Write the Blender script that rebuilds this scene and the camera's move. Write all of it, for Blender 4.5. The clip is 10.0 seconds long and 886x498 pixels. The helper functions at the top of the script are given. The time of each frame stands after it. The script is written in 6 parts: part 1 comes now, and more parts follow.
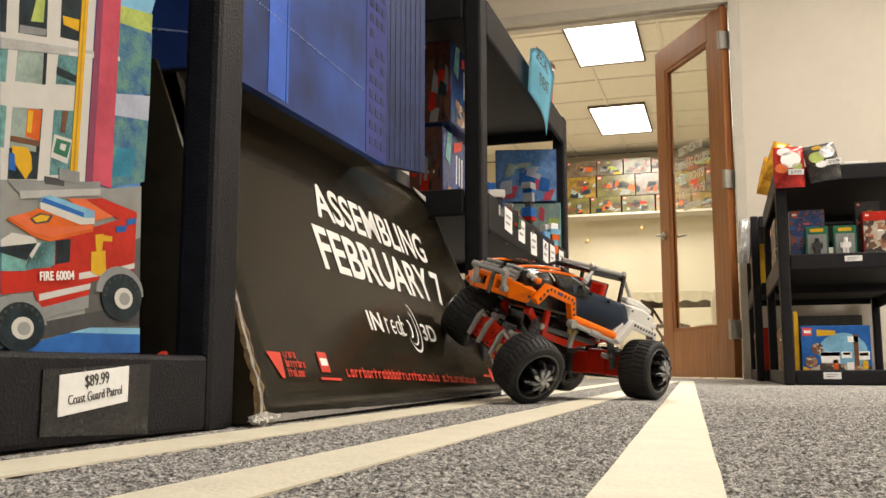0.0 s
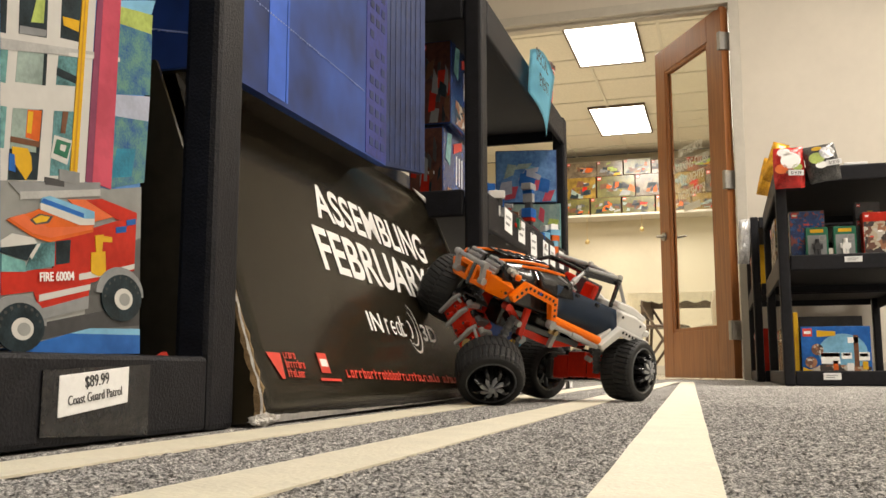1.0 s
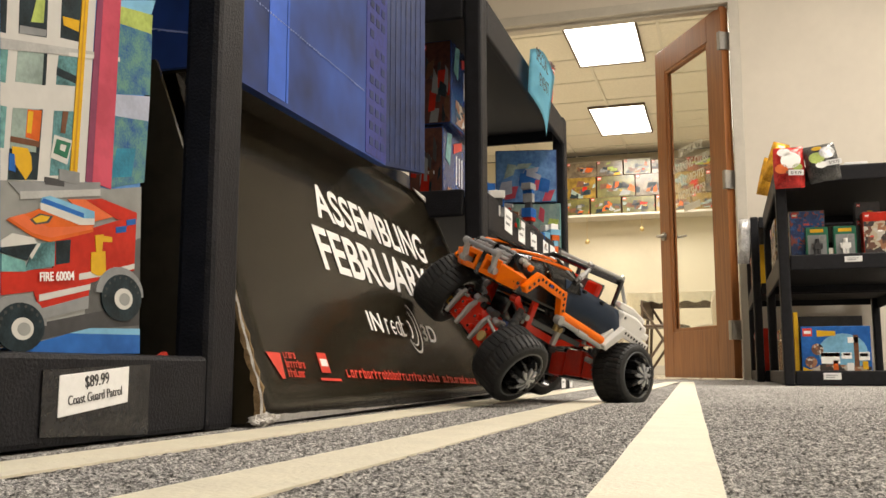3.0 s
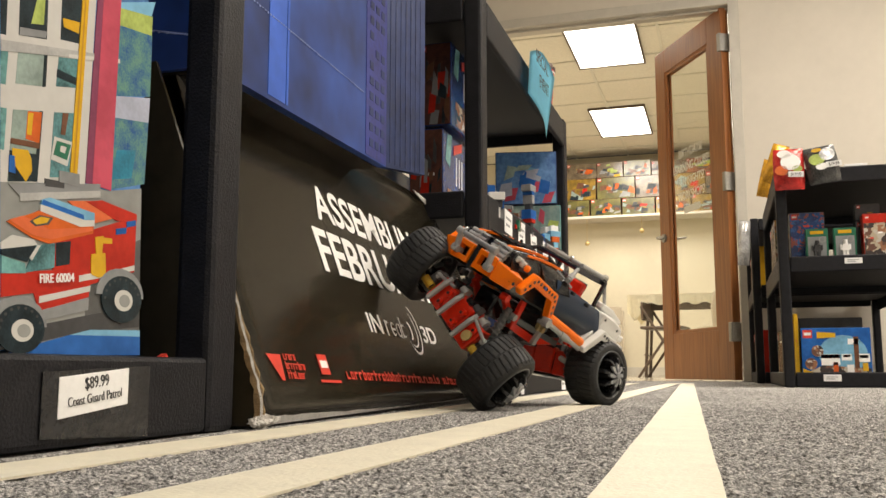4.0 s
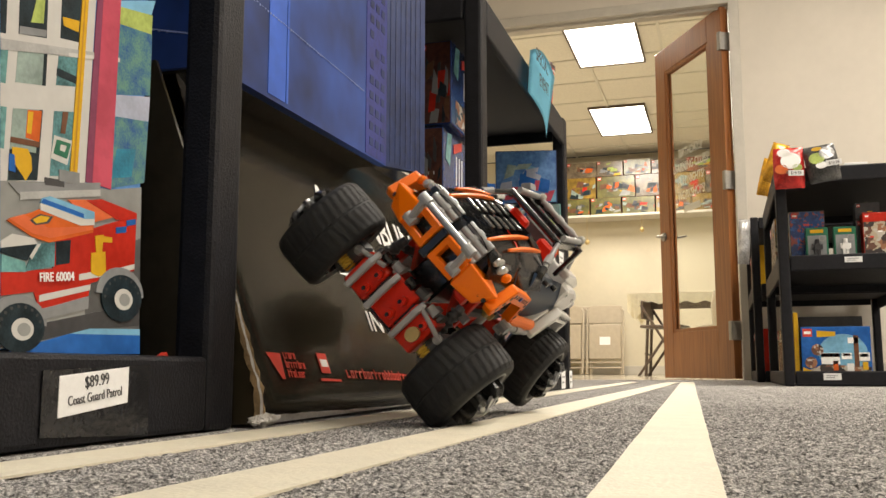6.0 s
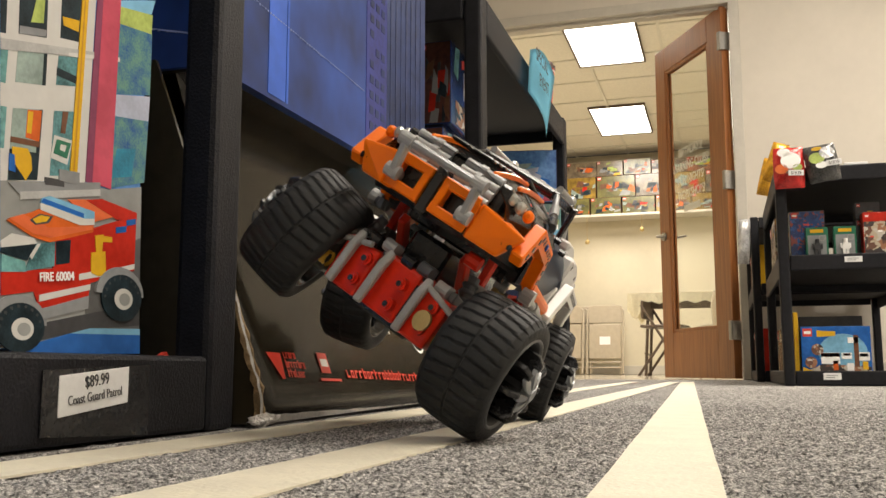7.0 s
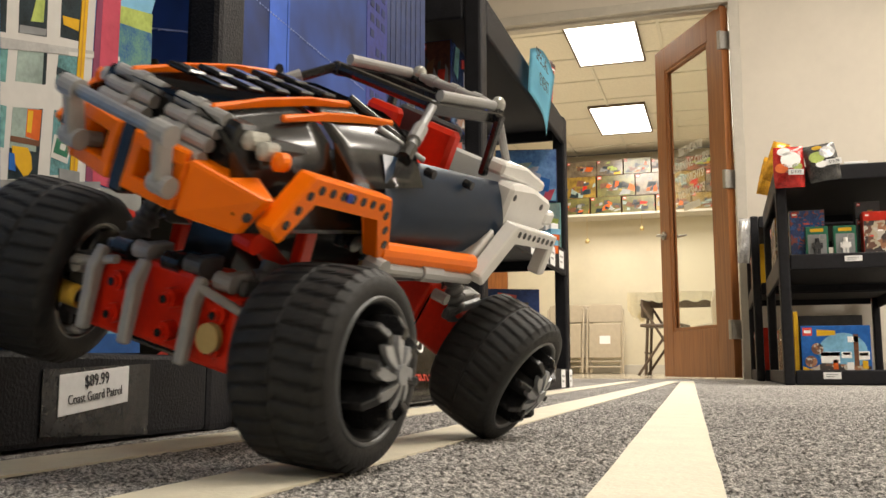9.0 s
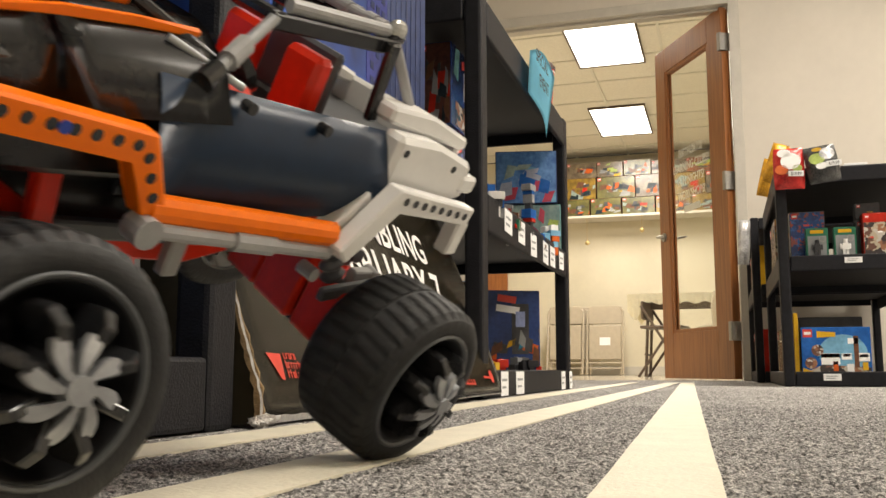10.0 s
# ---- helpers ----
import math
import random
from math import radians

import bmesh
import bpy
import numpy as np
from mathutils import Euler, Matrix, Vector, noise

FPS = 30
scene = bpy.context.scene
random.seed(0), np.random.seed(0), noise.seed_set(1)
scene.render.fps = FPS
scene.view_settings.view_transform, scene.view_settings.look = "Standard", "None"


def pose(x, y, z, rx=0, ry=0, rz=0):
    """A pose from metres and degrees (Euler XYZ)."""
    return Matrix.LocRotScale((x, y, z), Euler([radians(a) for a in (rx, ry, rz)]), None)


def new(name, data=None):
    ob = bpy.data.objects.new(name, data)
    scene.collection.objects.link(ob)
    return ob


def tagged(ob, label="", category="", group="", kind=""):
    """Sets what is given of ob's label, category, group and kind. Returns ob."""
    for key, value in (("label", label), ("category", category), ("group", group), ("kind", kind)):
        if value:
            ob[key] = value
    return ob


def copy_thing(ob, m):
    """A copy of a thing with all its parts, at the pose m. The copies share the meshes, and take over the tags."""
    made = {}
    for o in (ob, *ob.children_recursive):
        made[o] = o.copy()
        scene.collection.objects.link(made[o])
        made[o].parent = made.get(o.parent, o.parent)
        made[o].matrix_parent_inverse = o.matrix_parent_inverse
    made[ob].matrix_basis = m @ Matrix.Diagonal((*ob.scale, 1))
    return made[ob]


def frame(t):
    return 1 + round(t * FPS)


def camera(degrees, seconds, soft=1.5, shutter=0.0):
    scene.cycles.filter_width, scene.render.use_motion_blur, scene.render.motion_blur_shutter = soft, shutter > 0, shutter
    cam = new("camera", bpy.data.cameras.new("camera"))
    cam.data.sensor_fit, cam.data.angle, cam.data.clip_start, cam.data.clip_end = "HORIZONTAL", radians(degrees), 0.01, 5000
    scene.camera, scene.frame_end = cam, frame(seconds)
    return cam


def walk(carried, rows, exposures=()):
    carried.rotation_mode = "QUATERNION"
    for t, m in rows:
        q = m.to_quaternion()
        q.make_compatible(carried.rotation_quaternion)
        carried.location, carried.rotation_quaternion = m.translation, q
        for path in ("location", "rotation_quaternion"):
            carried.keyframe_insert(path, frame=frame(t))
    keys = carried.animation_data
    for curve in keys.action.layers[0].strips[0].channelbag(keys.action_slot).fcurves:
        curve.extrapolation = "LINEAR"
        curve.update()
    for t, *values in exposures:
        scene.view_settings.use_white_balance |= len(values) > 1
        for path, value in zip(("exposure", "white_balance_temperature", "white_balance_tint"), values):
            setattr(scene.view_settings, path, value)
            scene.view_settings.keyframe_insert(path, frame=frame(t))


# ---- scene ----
# ---------- camera ----------
cam = camera(52.21, 10.0, soft=1.5, shutter=0.5)


def view(rise=0.0):
    """The camera's pose on the carpet; rise: degrees by which it tips up beyond its rest."""
    return pose(0, 0, 0.05, 90 + 7.583 + rise, 0, 17.082)


walk(cam, [(0, view()), (0.5, view()), (1.0, view(0.047)), (1.5, view()), (2.5, view()), (4.0, view(0.143)), (4.5, view(0.047)),
           (5.0, view(0.054)), (5.5, view(0.07)), (7.0, view(0.05)), (8.0, view(0.04)), (8.5, view()), (9.0, view()),
           (9.5, view(0.097)), (10.0, view(0.097))],
     exposures=[(0, 0.0), (10, 0.0)])

# ---------- light ----------
world = bpy.data.worlds.new("room_dark")
world.use_nodes = True
world.node_tree.nodes["Background"].inputs[0].default_value = (0.9, 0.8, 0.65, 1)
world.node_tree.nodes["Background"].inputs[1].default_value = 0.05
scene.world = world

CEIL = 2.6            # ceiling height of both rooms
WALL_Y = 4.95         # the wall with the doorway
FAR_Y = 10.7          # end wall of the party room
WARM = (1.0, 0.905, 0.79)


def troffer_light(x, y, power):
    data = bpy.data.lights.new("troffer_light", "AREA")
    data.shape, data.size, data.size_y, data.energy, data.color = "RECTANGLE", 0.55, 1.1, power, WARM
    ob = new("troffer_light", data)
    ob.matrix_world = pose(x, y, CEIL - 0.03)
    return ob


TROFFERS = [(-0.79, 6.87, 86), (-0.9, 9.2, 62), (0.85, 2.9, 62), (0.85, 0.5, 26), (2.7, 2.2, 78), (0.85, -1.9, 16)]
for tx, ty, tp in TROFFERS:
    troffer_light(tx, ty, tp)


# ---------- materials ----------
def mat(name, color, rough=0.5, metal=0.0, var=0.12, scale=40.0, bump=0.0, bump_scale=None, emit=0.0, coat=0.0, spec=0.5, alpha=1.0, trans=0.0, second=None):
    """A node material: base colour varied by noise at two scales, with fine relief."""
    m = bpy.data.materials.new(name)
    m.use_nodes = True
    nt = m.node_tree
    b = nt.nodes["Principled BSDF"]
    b.inputs["Roughness"].default_value, b.inputs["Metallic"].default_value = rough, metal
    b.inputs["Specular IOR Level"].default_value, b.inputs["Coat Weight"].default_value = spec, coat
    b.inputs["Transmission Weight"].default_value, b.inputs["Alpha"].default_value = trans, alpha
    co = nt.nodes.new("ShaderNodeTexCoord")
    n1, n2 = nt.nodes.new("ShaderNodeTexNoise"), nt.nodes.new("ShaderNodeTexNoise")
    n1.inputs["Scale"].default_value, n2.inputs["Scale"].default_value = scale, scale * 7
    n1.inputs["Detail"].default_value = 5
    for n in (n1, n2):
        nt.links.new(co.outputs["Object"], n.inputs["Vector"])
    add = nt.nodes.new("ShaderNodeMath")
    add.operation = "MULTIPLY_ADD"
    nt.links.new(n2.outputs["Fac"], add.inputs[0])
    add.inputs[1].default_value = 0.5
    nt.links.new(n1.outputs["Fac"], add.inputs[2])
    ramp = nt.nodes.new("ShaderNodeValToRGB")
    dark = second or tuple(c * (1 - var) for c in color)
    light = color if second else tuple(min(1, c * (1 + var)) for c in color)
    ramp.color_ramp.elements[0].position, ramp.color_ramp.elements[1].position = 0.55, 0.95
    ramp.color_ramp.elements[0].color, ramp.color_ramp.elements[1].color = (*dark, 1), (*light, 1)
    nt.links.new(add.outputs[0], ramp.inputs[0])
    nt.links.new(ramp.outputs[0], b.inputs["Base Color"])
    if bump:
        n3, bp = nt.nodes.new("ShaderNodeTexNoise"), nt.nodes.new("ShaderNodeBump")
        n3.inputs["Scale"].default_value = bump_scale or scale * 5
        n3.inputs["Detail"].default_value = 4
        nt.links.new(co.outputs["Object"], n3.inputs["Vector"])
        nt.links.new(n3.outputs["Fac"], bp.inputs["Height"])
        bp.inputs["Strength"].default_value, bp.inputs["Distance"].default_value = bump, 0.004
        nt.links.new(bp.outputs[0], b.inputs["Normal"])
    if emit:
        b.inputs["Emission Color"].default_value, b.inputs["Emission Strength"].default_value = (*color, 1), emit
    return m


def carpet_mat():
    m = mat("carpet", (0.2, 0.2, 0.2), rough=0.95, spec=0.1)
    nt = m.node_tree
    b = nt.nodes["Principled BSDF"]
    co = nt.nodes.new("ShaderNodeTexCoord")
    v = nt.nodes.new("ShaderNodeTexNoise")
    v.inputs["Scale"].default_value, v.inputs["Detail"].default_value, v.inputs["Roughness"].default_value = 430, 3, 0.8
    w = nt.nodes.new("ShaderNodeTexNoise")
    w.inputs["Scale"].default_value, w.inputs["Detail"].default_value = 5, 3
    nt.links.new(co.outputs["Object"], v.inputs["Vector"])
    nt.links.new(co.outputs["Object"], w.inputs["Vector"])
    r = nt.nodes.new("ShaderNodeValToRGB")
    e = r.color_ramp.elements
    e[0].position, e[0].color = 0.37, (0.075, 0.072, 0.069, 1)
    e[1].position, e[1].color = 0.63, (0.72, 0.69, 0.655, 1)
    k = e.new(0.5)
    k.color = (0.31, 0.3, 0.285, 1)
    nt.links.new(v.outputs["Fac"], r.inputs[0])
    mx = nt.nodes.new("ShaderNodeMixRGB")
    mx.blend_type, mx.inputs[0].default_value = "SOFT_LIGHT", 0.35
    nt.links.new(r.outputs[0], mx.inputs[1])
    nt.links.new(w.outputs["Fac"], mx.inputs[2])
    nt.links.new(mx.outputs[0], b.inputs["Base Color"])
    bp = nt.nodes.new("ShaderNodeBump")
    bp.inputs["Strength"].default_value, bp.inputs["Distance"].default_value = 0.9, 0.003
    nt.links.new(v.outputs["Fac"], bp.inputs["Height"])
    nt.links.new(bp.outputs[0], b.inputs["Normal"])
    return m


def wood_mat(name, c1, c2, rough=0.35):
    m = mat(name, c1, rough=rough, coat=0.15)
    nt = m.node_tree
    b = nt.nodes["Principled BSDF"]
    co, mp, n, r = (nt.nodes.new(k) for k in ("ShaderNodeTexCoord", "ShaderNodeMapping", "ShaderNodeTexNoise", "ShaderNodeValToRGB"))
    mp.inputs["Scale"].default_value = (30, 30, 1.6)
    n.inputs["Scale"].default_value, n.inputs["Detail"].default_value, n.inputs["Distortion"].default_value = 2.5, 6, 0.6
    nt.links.new(co.outputs["Object"], mp.inputs[0])
    nt.links.new(mp.outputs[0], n.inputs["Vector"])
    nt.links.new(n.outputs["Fac"], r.inputs[0])
    r.color_ramp.elements[0].position, r.color_ramp.elements[1].position = 0.3, 0.72
    r.color_ramp.elements[0].color, r.color_ramp.elements[1].color = (*c2, 1), (*c1, 1)
    nt.links.new(r.outputs[0], b.inputs["Base Color"])
    return m


def collage_mat(name, colors, scale=30.0, rough=0.25):
    """Printed carton artwork too small to make out: a patchwork of the print's colours."""
    m = bpy.data.materials.new(name)
    m.use_nodes = True
    nt = m.node_tree
    b = nt.nodes["Principled BSDF"]
    b.inputs["Roughness"].default_value = rough
    co, ns, vo, r = (nt.nodes.new(k) for k in ("ShaderNodeTexCoord", "ShaderNodeTexNoise", "ShaderNodeTexVoronoi", "ShaderNodeValToRGB"))
    ns.inputs["Scale"].default_value, ns.inputs["Detail"].default_value = scale * 0.8, 4
    mx = nt.nodes.new("ShaderNodeMixRGB")
    mx.inputs[0].default_value = 0.06
    nt.links.new(co.outputs["Object"], ns.inputs["Vector"])
    nt.links.new(co.outputs["Object"], mx.inputs[1])
    nt.links.new(ns.outputs["Color"], mx.inputs[2])
    vo.inputs["Scale"].default_value = scale
    nt.links.new(mx.outputs[0], vo.inputs["Vector"])
    sp = nt.nodes.new("ShaderNodeSeparateColor")
    nt.links.new(vo.outputs["Color"], sp.inputs[0])
    nt.links.new(sp.outputs[0], r.inputs[0])
    r.color_ramp.interpolation = "CONSTANT"
    e = r.color_ramp.elements
    while len(e) < len(colors):
        e.new(0.5)
    for i, c in enumerate(colors):
        e[i].position, e[i].color = i / len(colors), (*c, 1)
    nt.links.new(r.outputs[0], b.inputs["Base Color"])
    return m


M = {
    "carpet": carpet_mat(),
    "tape": mat("masking_tape", (0.69, 0.64, 0.5), 0.6, var=0.06, scale=25, bump=0.25, bump_scale=300),
    "wall": mat("cream_wall_paint", (0.60, 0.555, 0.48), 0.7, var=0.03, scale=3, bump=0.06, bump_scale=250),
    "far_wall": mat("pale_yellow_wall_paint", (0.64, 0.585, 0.445), 0.65, var=0.03, scale=3),
    "tile": mat("ceiling_tile", (0.78, 0.75, 0.66), 0.85, var=0.06, scale=60, bump=0.2, bump_scale=400),
    "grid": mat("ceiling_grid_paint", (0.7, 0.68, 0.6), 0.5, var=0.03),
    "vinyl": mat("vinyl_floor", (0.62, 0.56, 0.44), 0.12, var=0.06, scale=6),
    "frame": mat("grey_frame_paint", (0.5, 0.47, 0.41), 0.45, var=0.05, scale=10),
    "oak": wood_mat("stained_door_wood", (0.36, 0.135, 0.036), (0.22, 0.072, 0.018)),
    "steel": mat("brushed_steel", (0.36, 0.35, 0.33), 0.35, 0.9, var=0.1, scale=90),
    "lampglow": mat("lamp_diffuser", (1.0, 0.95, 0.85), 0.6, emit=7.0, var=0.0),
    "shelf": mat("black_moulded_plastic", (0.011, 0.011, 0.014), 0.5, var=0.25, scale=60, bump=0.3, bump_scale=420, spec=0.2),
    "shelf_in": mat("black_plastic_tray", (0.012, 0.012, 0.014), 0.55, var=0.2, scale=60, bump=0.2, bump_scale=300, spec=0.3),
    "board": mat("black_glossy_board", (0.042, 0.034, 0.021), 0.24, var=0.25, scale=9, coat=0.2, bump=0.03, bump_scale=7),
    "kraft": mat("torn_cardboard", (0.42, 0.29, 0.15), 0.9, var=0.25, scale=120, bump=0.5),
    "torn": mat("torn_white_paper", (0.75, 0.72, 0.68), 0.9, var=0.12, scale=160, bump=0.6),
    "print_white": mat("white_ink", (0.85, 0.84, 0.82), 0.35, var=0.03),
    "print_red": mat("red_ink", (0.62, 0.05, 0.03), 0.35, var=0.1),
    "paper": mat("white_label_paper", (0.82, 0.82, 0.82), 0.6, var=0.04, scale=200),
    "ink": mat("black_ink", (0.03, 0.03, 0.035), 0.6, var=0.1),
    "note": mat("cyan_note_paper", (0.22, 0.62, 0.82), 0.75, var=0.05, scale=60),
    "cup": mat("red_cup", (0.6, 0.06, 0.04), 0.4, var=0.1),
    "lid": mat("dark_lid", (0.06, 0.03, 0.03), 0.4),
    "cloth": mat("cream_tablecloth", (0.86, 0.8, 0.6), 0.8, var=0.06, scale=30, bump=0.2),
    "chair": mat("beige_enamel", (0.42, 0.36, 0.27), 0.4, var=0.06, scale=20),
    "table_leg": mat("dark_brown_enamel", (0.1, 0.07, 0.05), 0.45),
    "gold": mat("gilt_ornament", (0.6, 0.45, 0.2), 0.4, 0.6),
}


def glass_mat():
    m = bpy.data.materials.new("door_glass")
    m.use_nodes = True
    b = m.node_tree.nodes["Principled BSDF"]
    b.inputs["Base Color"].default_value = (0.96, 0.98, 0.96, 1)
    b.inputs["Roughness"].default_value, b.inputs["Transmission Weight"].default_value, b.inputs["IOR"].default_value = 0.02, 1.0, 1.2
    return m


M["glass"] = glass_mat()


# ---------- building helpers ----------
def thing(name, label="", category="", group="", kind="", m=None):
    ob = new(name)
    ob.empty_display_size = 0.05
    ob.matrix_world = m or Matrix.Identity(4)
    return tagged(ob, label, category, group, kind)


def link_mesh(name, bm, material):
    me = bpy.data.meshes.new(name)
    bmesh.ops.recalc_face_normals(bm, faces=bm.faces)
    bm.to_mesh(me)
    bm.free()
    for k in (material if isinstance(material, (list, tuple)) else [material]):
        me.materials.append(M[k] if isinstance(k, str) else k)
    return new(name, me)


def part(name, bm, material, parent, label="", m=None):
    ob = link_mesh(name, bm, material)
    ob.parent = parent
    if m is not None:
        ob.matrix_basis = m
    if label:
        tagged(ob, label)
    return ob


def solid(name, bm, material, label="", category="", group="", kind="", m=None):
    ob = link_mesh(name, bm, material)
    if m is not None:
        ob.matrix_basis = m
    return tagged(ob, label, category, group, kind)


def add_box(bm, x0, x1, y0, y1, z0, z1, bevel=0.0, m=None, seg=1):
    mm = Matrix.Translation(((x0 + x1) / 2, (y0 + y1) / 2, (z0 + z1) / 2)) @ Matrix.Diagonal((abs(x1 - x0), abs(y1 - y0), abs(z1 - z0), 1))
    r = bmesh.ops.create_cube(bm, size=1, matrix=(m or Matrix.Identity(4)) @ mm)
    if bevel:
        es = list({e for v in r["verts"] for e in v.link_edges})
        bmesh.ops.bevel(bm, geom=es, offset=bevel, segments=seg, profile=0.5, affect="EDGES")
    return bm


def box(x0, x1, y0, y1, z0, z1, bevel=0.0, m=None, seg=1):
    return add_box(bmesh.new(), x0, x1, y0, y1, z0, z1, bevel, m, seg)


def add_rod(bm, a, b, r, r2=None, n=10, caps=True):
    """A round bar from a to b."""
    a, b = Vector(a), Vector(b)
    d = b - a
    q = d.to_track_quat("Z", "Y").to_matrix().to_4x4()
    bmesh.ops.create_cone(bm, cap_ends=caps, segments=n, radius1=r, radius2=r if r2 is None else r2, depth=d.length,
                          matrix=Matrix.Translation((a + b) / 2) @ q)
    return bm


def rod(a, b, r, r2=None, n=10):
    return add_rod(bmesh.new(), a, b, r, r2, n)


def add_prism(bm, pts, axis, lo, hi, bevel=0.0):
    """The outline pts (two coordinates) drawn out along an axis from lo to hi."""
    def at(p, h):
        return {"x": (h, p[0], p[1]), "y": (p[0], h, p[1]), "z": (p[0], p[1], h)}[axis]
    a = [bm.verts.new(at(p, lo)) for p in pts]
    b = [bm.verts.new(at(p, hi)) for p in pts]
    fs = [bm.faces.new(a), bm.faces.new(b[::-1])]
    for i in range(len(pts)):
        j = (i + 1) % len(pts)
        fs.append(bm.faces.new((a[i], b[i], b[j], a[j])))
    if bevel:
        es = list({e for f in fs for e in f.edges})
        bmesh.ops.bevel(bm, geom=es, offset=bevel, segments=1, profile=0.5, affect="EDGES")
    return bm


def prism(pts, axis, lo, hi, bevel=0.0):
    return add_prism(bmesh.new(), pts, axis, lo, hi, bevel)


def lettering(name, text, size, material, parent, m, squeeze=1.0, weight=0.0, align="LEFT", depth=0.0002, label="", fit=None):
    """Words as a thin mesh, upright in the pose's own xy plane."""
    cu = bpy.data.curves.new(name, "FONT")
    cu.body, cu.size, cu.extrude, cu.align_x, cu.offset = text, size, depth, align, weight
    tmp = bpy.data.objects.new("tmp", cu)
    scene.collection.objects.link(tmp)
    bpy.context.view_layer.update()
    me = bpy.data.meshes.new_from_object(tmp.evaluated_get(bpy.context.evaluated_depsgraph_get()))
    bpy.data.objects.remove(tmp)
    me.materials.clear()
    me.materials.append(M[material])
    xs, ys = [v.co.x for v in me.vertices], [v.co.y for v in me.vertices]
    for v in me.vertices:
        if fit:      # drawn to a given width and height
            v.co.x = (v.co.x - min(xs)) / (max(xs) - min(xs)) * fit[0]
            v.co.y = v.co.y / max(ys) * fit[1]
        else:
            v.co.x *= squeeze
    ob = new(name, me)
    ob.parent = parent
    ob.matrix_basis = m
    if label:
        tagged(ob, label)
    return ob


SIDE = Matrix(((0, 0, 1, 0), (1, 0, 0, 0), (0, 1, 0, 0), (0, 0, 0, 1)))      # a plane facing +x, its right along +y
FRONT = Matrix(((1, 0, 0, 0), (0, 0, -1, 0), (0, 1, 0, 0), (0, 0, 0, 1)))    # a plane facing -y, its right along +x
# ---------- the rooms ----------
X0, X1, Y0 = -1.45, 3.6, -3.2
FX0, FX1 = -3.6, 2.2
T = 0.12
solid("floor", box(X0, X1, Y0, WALL_Y + T / 2, -0.05, 0), "carpet", "grey speckled loop-pile carpet", "floor", kind="structure")
solid("floor_party_room", box(FX0, FX1, WALL_Y + T / 2, FAR_Y, -0.05, -0.001), "vinyl", "shiny cream vinyl floor of the party room", "floor", kind="structure")
OPEN_L, OPEN_R, OPEN_H = -1.32, 0.10, 2.03
wall = bmesh.new()
add_box(wall, OPEN_R + 0.055, X1, WALL_Y, WALL_Y + T, 0, CEIL)
add_box(wall, X0, OPEN_L - 0.055, WALL_Y, WALL_Y + T, 0, CEIL)
add_box(wall, OPEN_L - 0.055, OPEN_R + 0.055, WALL_Y, WALL_Y + T, OPEN_H + 0.055, CEIL)
solid("wall_north", wall, "wall", "cream painted wall with a wide doorway", "wall", kind="structure")
solid("wall_east", box(X1, X1 + T, Y0, WALL_Y + T, 0, CEIL), "wall", "cream painted wall", "wall", kind="structure")
solid("wall_south", box(X0, X1, Y0 - T, Y0, 0, CEIL), "wall", "cream painted wall", "wall", kind="structure")
solid("wall_west", box(X0 - T, X0, Y0, WALL_Y + T, 0, CEIL), "wall", "cream painted wall", "wall", kind="structure")
far = bmesh.new()
add_box(far, FX0, FX1, FAR_Y, FAR_Y + T, 0, CEIL)
solid("wall_party_end", far, "far_wall", "pale yellow painted end wall", "wall", kind="structure")
solid("wall_party_east", box(FX1, FX1 + T, WALL_Y + T, FAR_Y, 0, CEIL), "far_wall", "pale yellow painted wall", "wall", kind="structure")
solid("wall_party_west", box(FX0 - T, FX0, WALL_Y + T, FAR_Y, 0, CEIL), "far_wall", "pale yellow painted wall", "wall", kind="structure")
solid("wall_party_front", box(FX0, X0 - T, WALL_Y, WALL_Y + T, 0, CEIL), "far_wall", "pale yellow painted wall", "wall", kind="structure")
solid("baseboard", box(FX0, FX1, FAR_Y - 0.012, FAR_Y, 0, 0.1, 0.003), "frame", "beige rubber baseboard along the end wall", "baseboard", kind="structure")
solid("baseboard_shop", box(OPEN_R + 0.06, X1, WALL_Y - 0.012, WALL_Y, 0, 0.09, 0.003), "frame", "beige rubber baseboard", "baseboard", kind="structure")

# door frame: two jambs and a head with a stop
fr = bmesh.new()
for a, b in ((OPEN_R, OPEN_R + 0.055), (OPEN_L - 0.055, OPEN_L)):
    add_box(fr, a, b, WALL_Y - 0.015, WALL_Y + T + 0.015, 0, OPEN_H + 0.055, 0.003)
add_box(fr, OPEN_L, OPEN_R, WALL_Y - 0.015, WALL_Y + T + 0.015, OPEN_H, OPEN_H + 0.055, 0.003)
add_box(fr, OPEN_L, OPEN_R, WALL_Y + 0.03, WALL_Y + 0.045, OPEN_H - 0.015, OPEN_H - 0.0005)
solid("door_frame", fr, "frame", "beige painted metal door frame", "door frame", kind="structure")


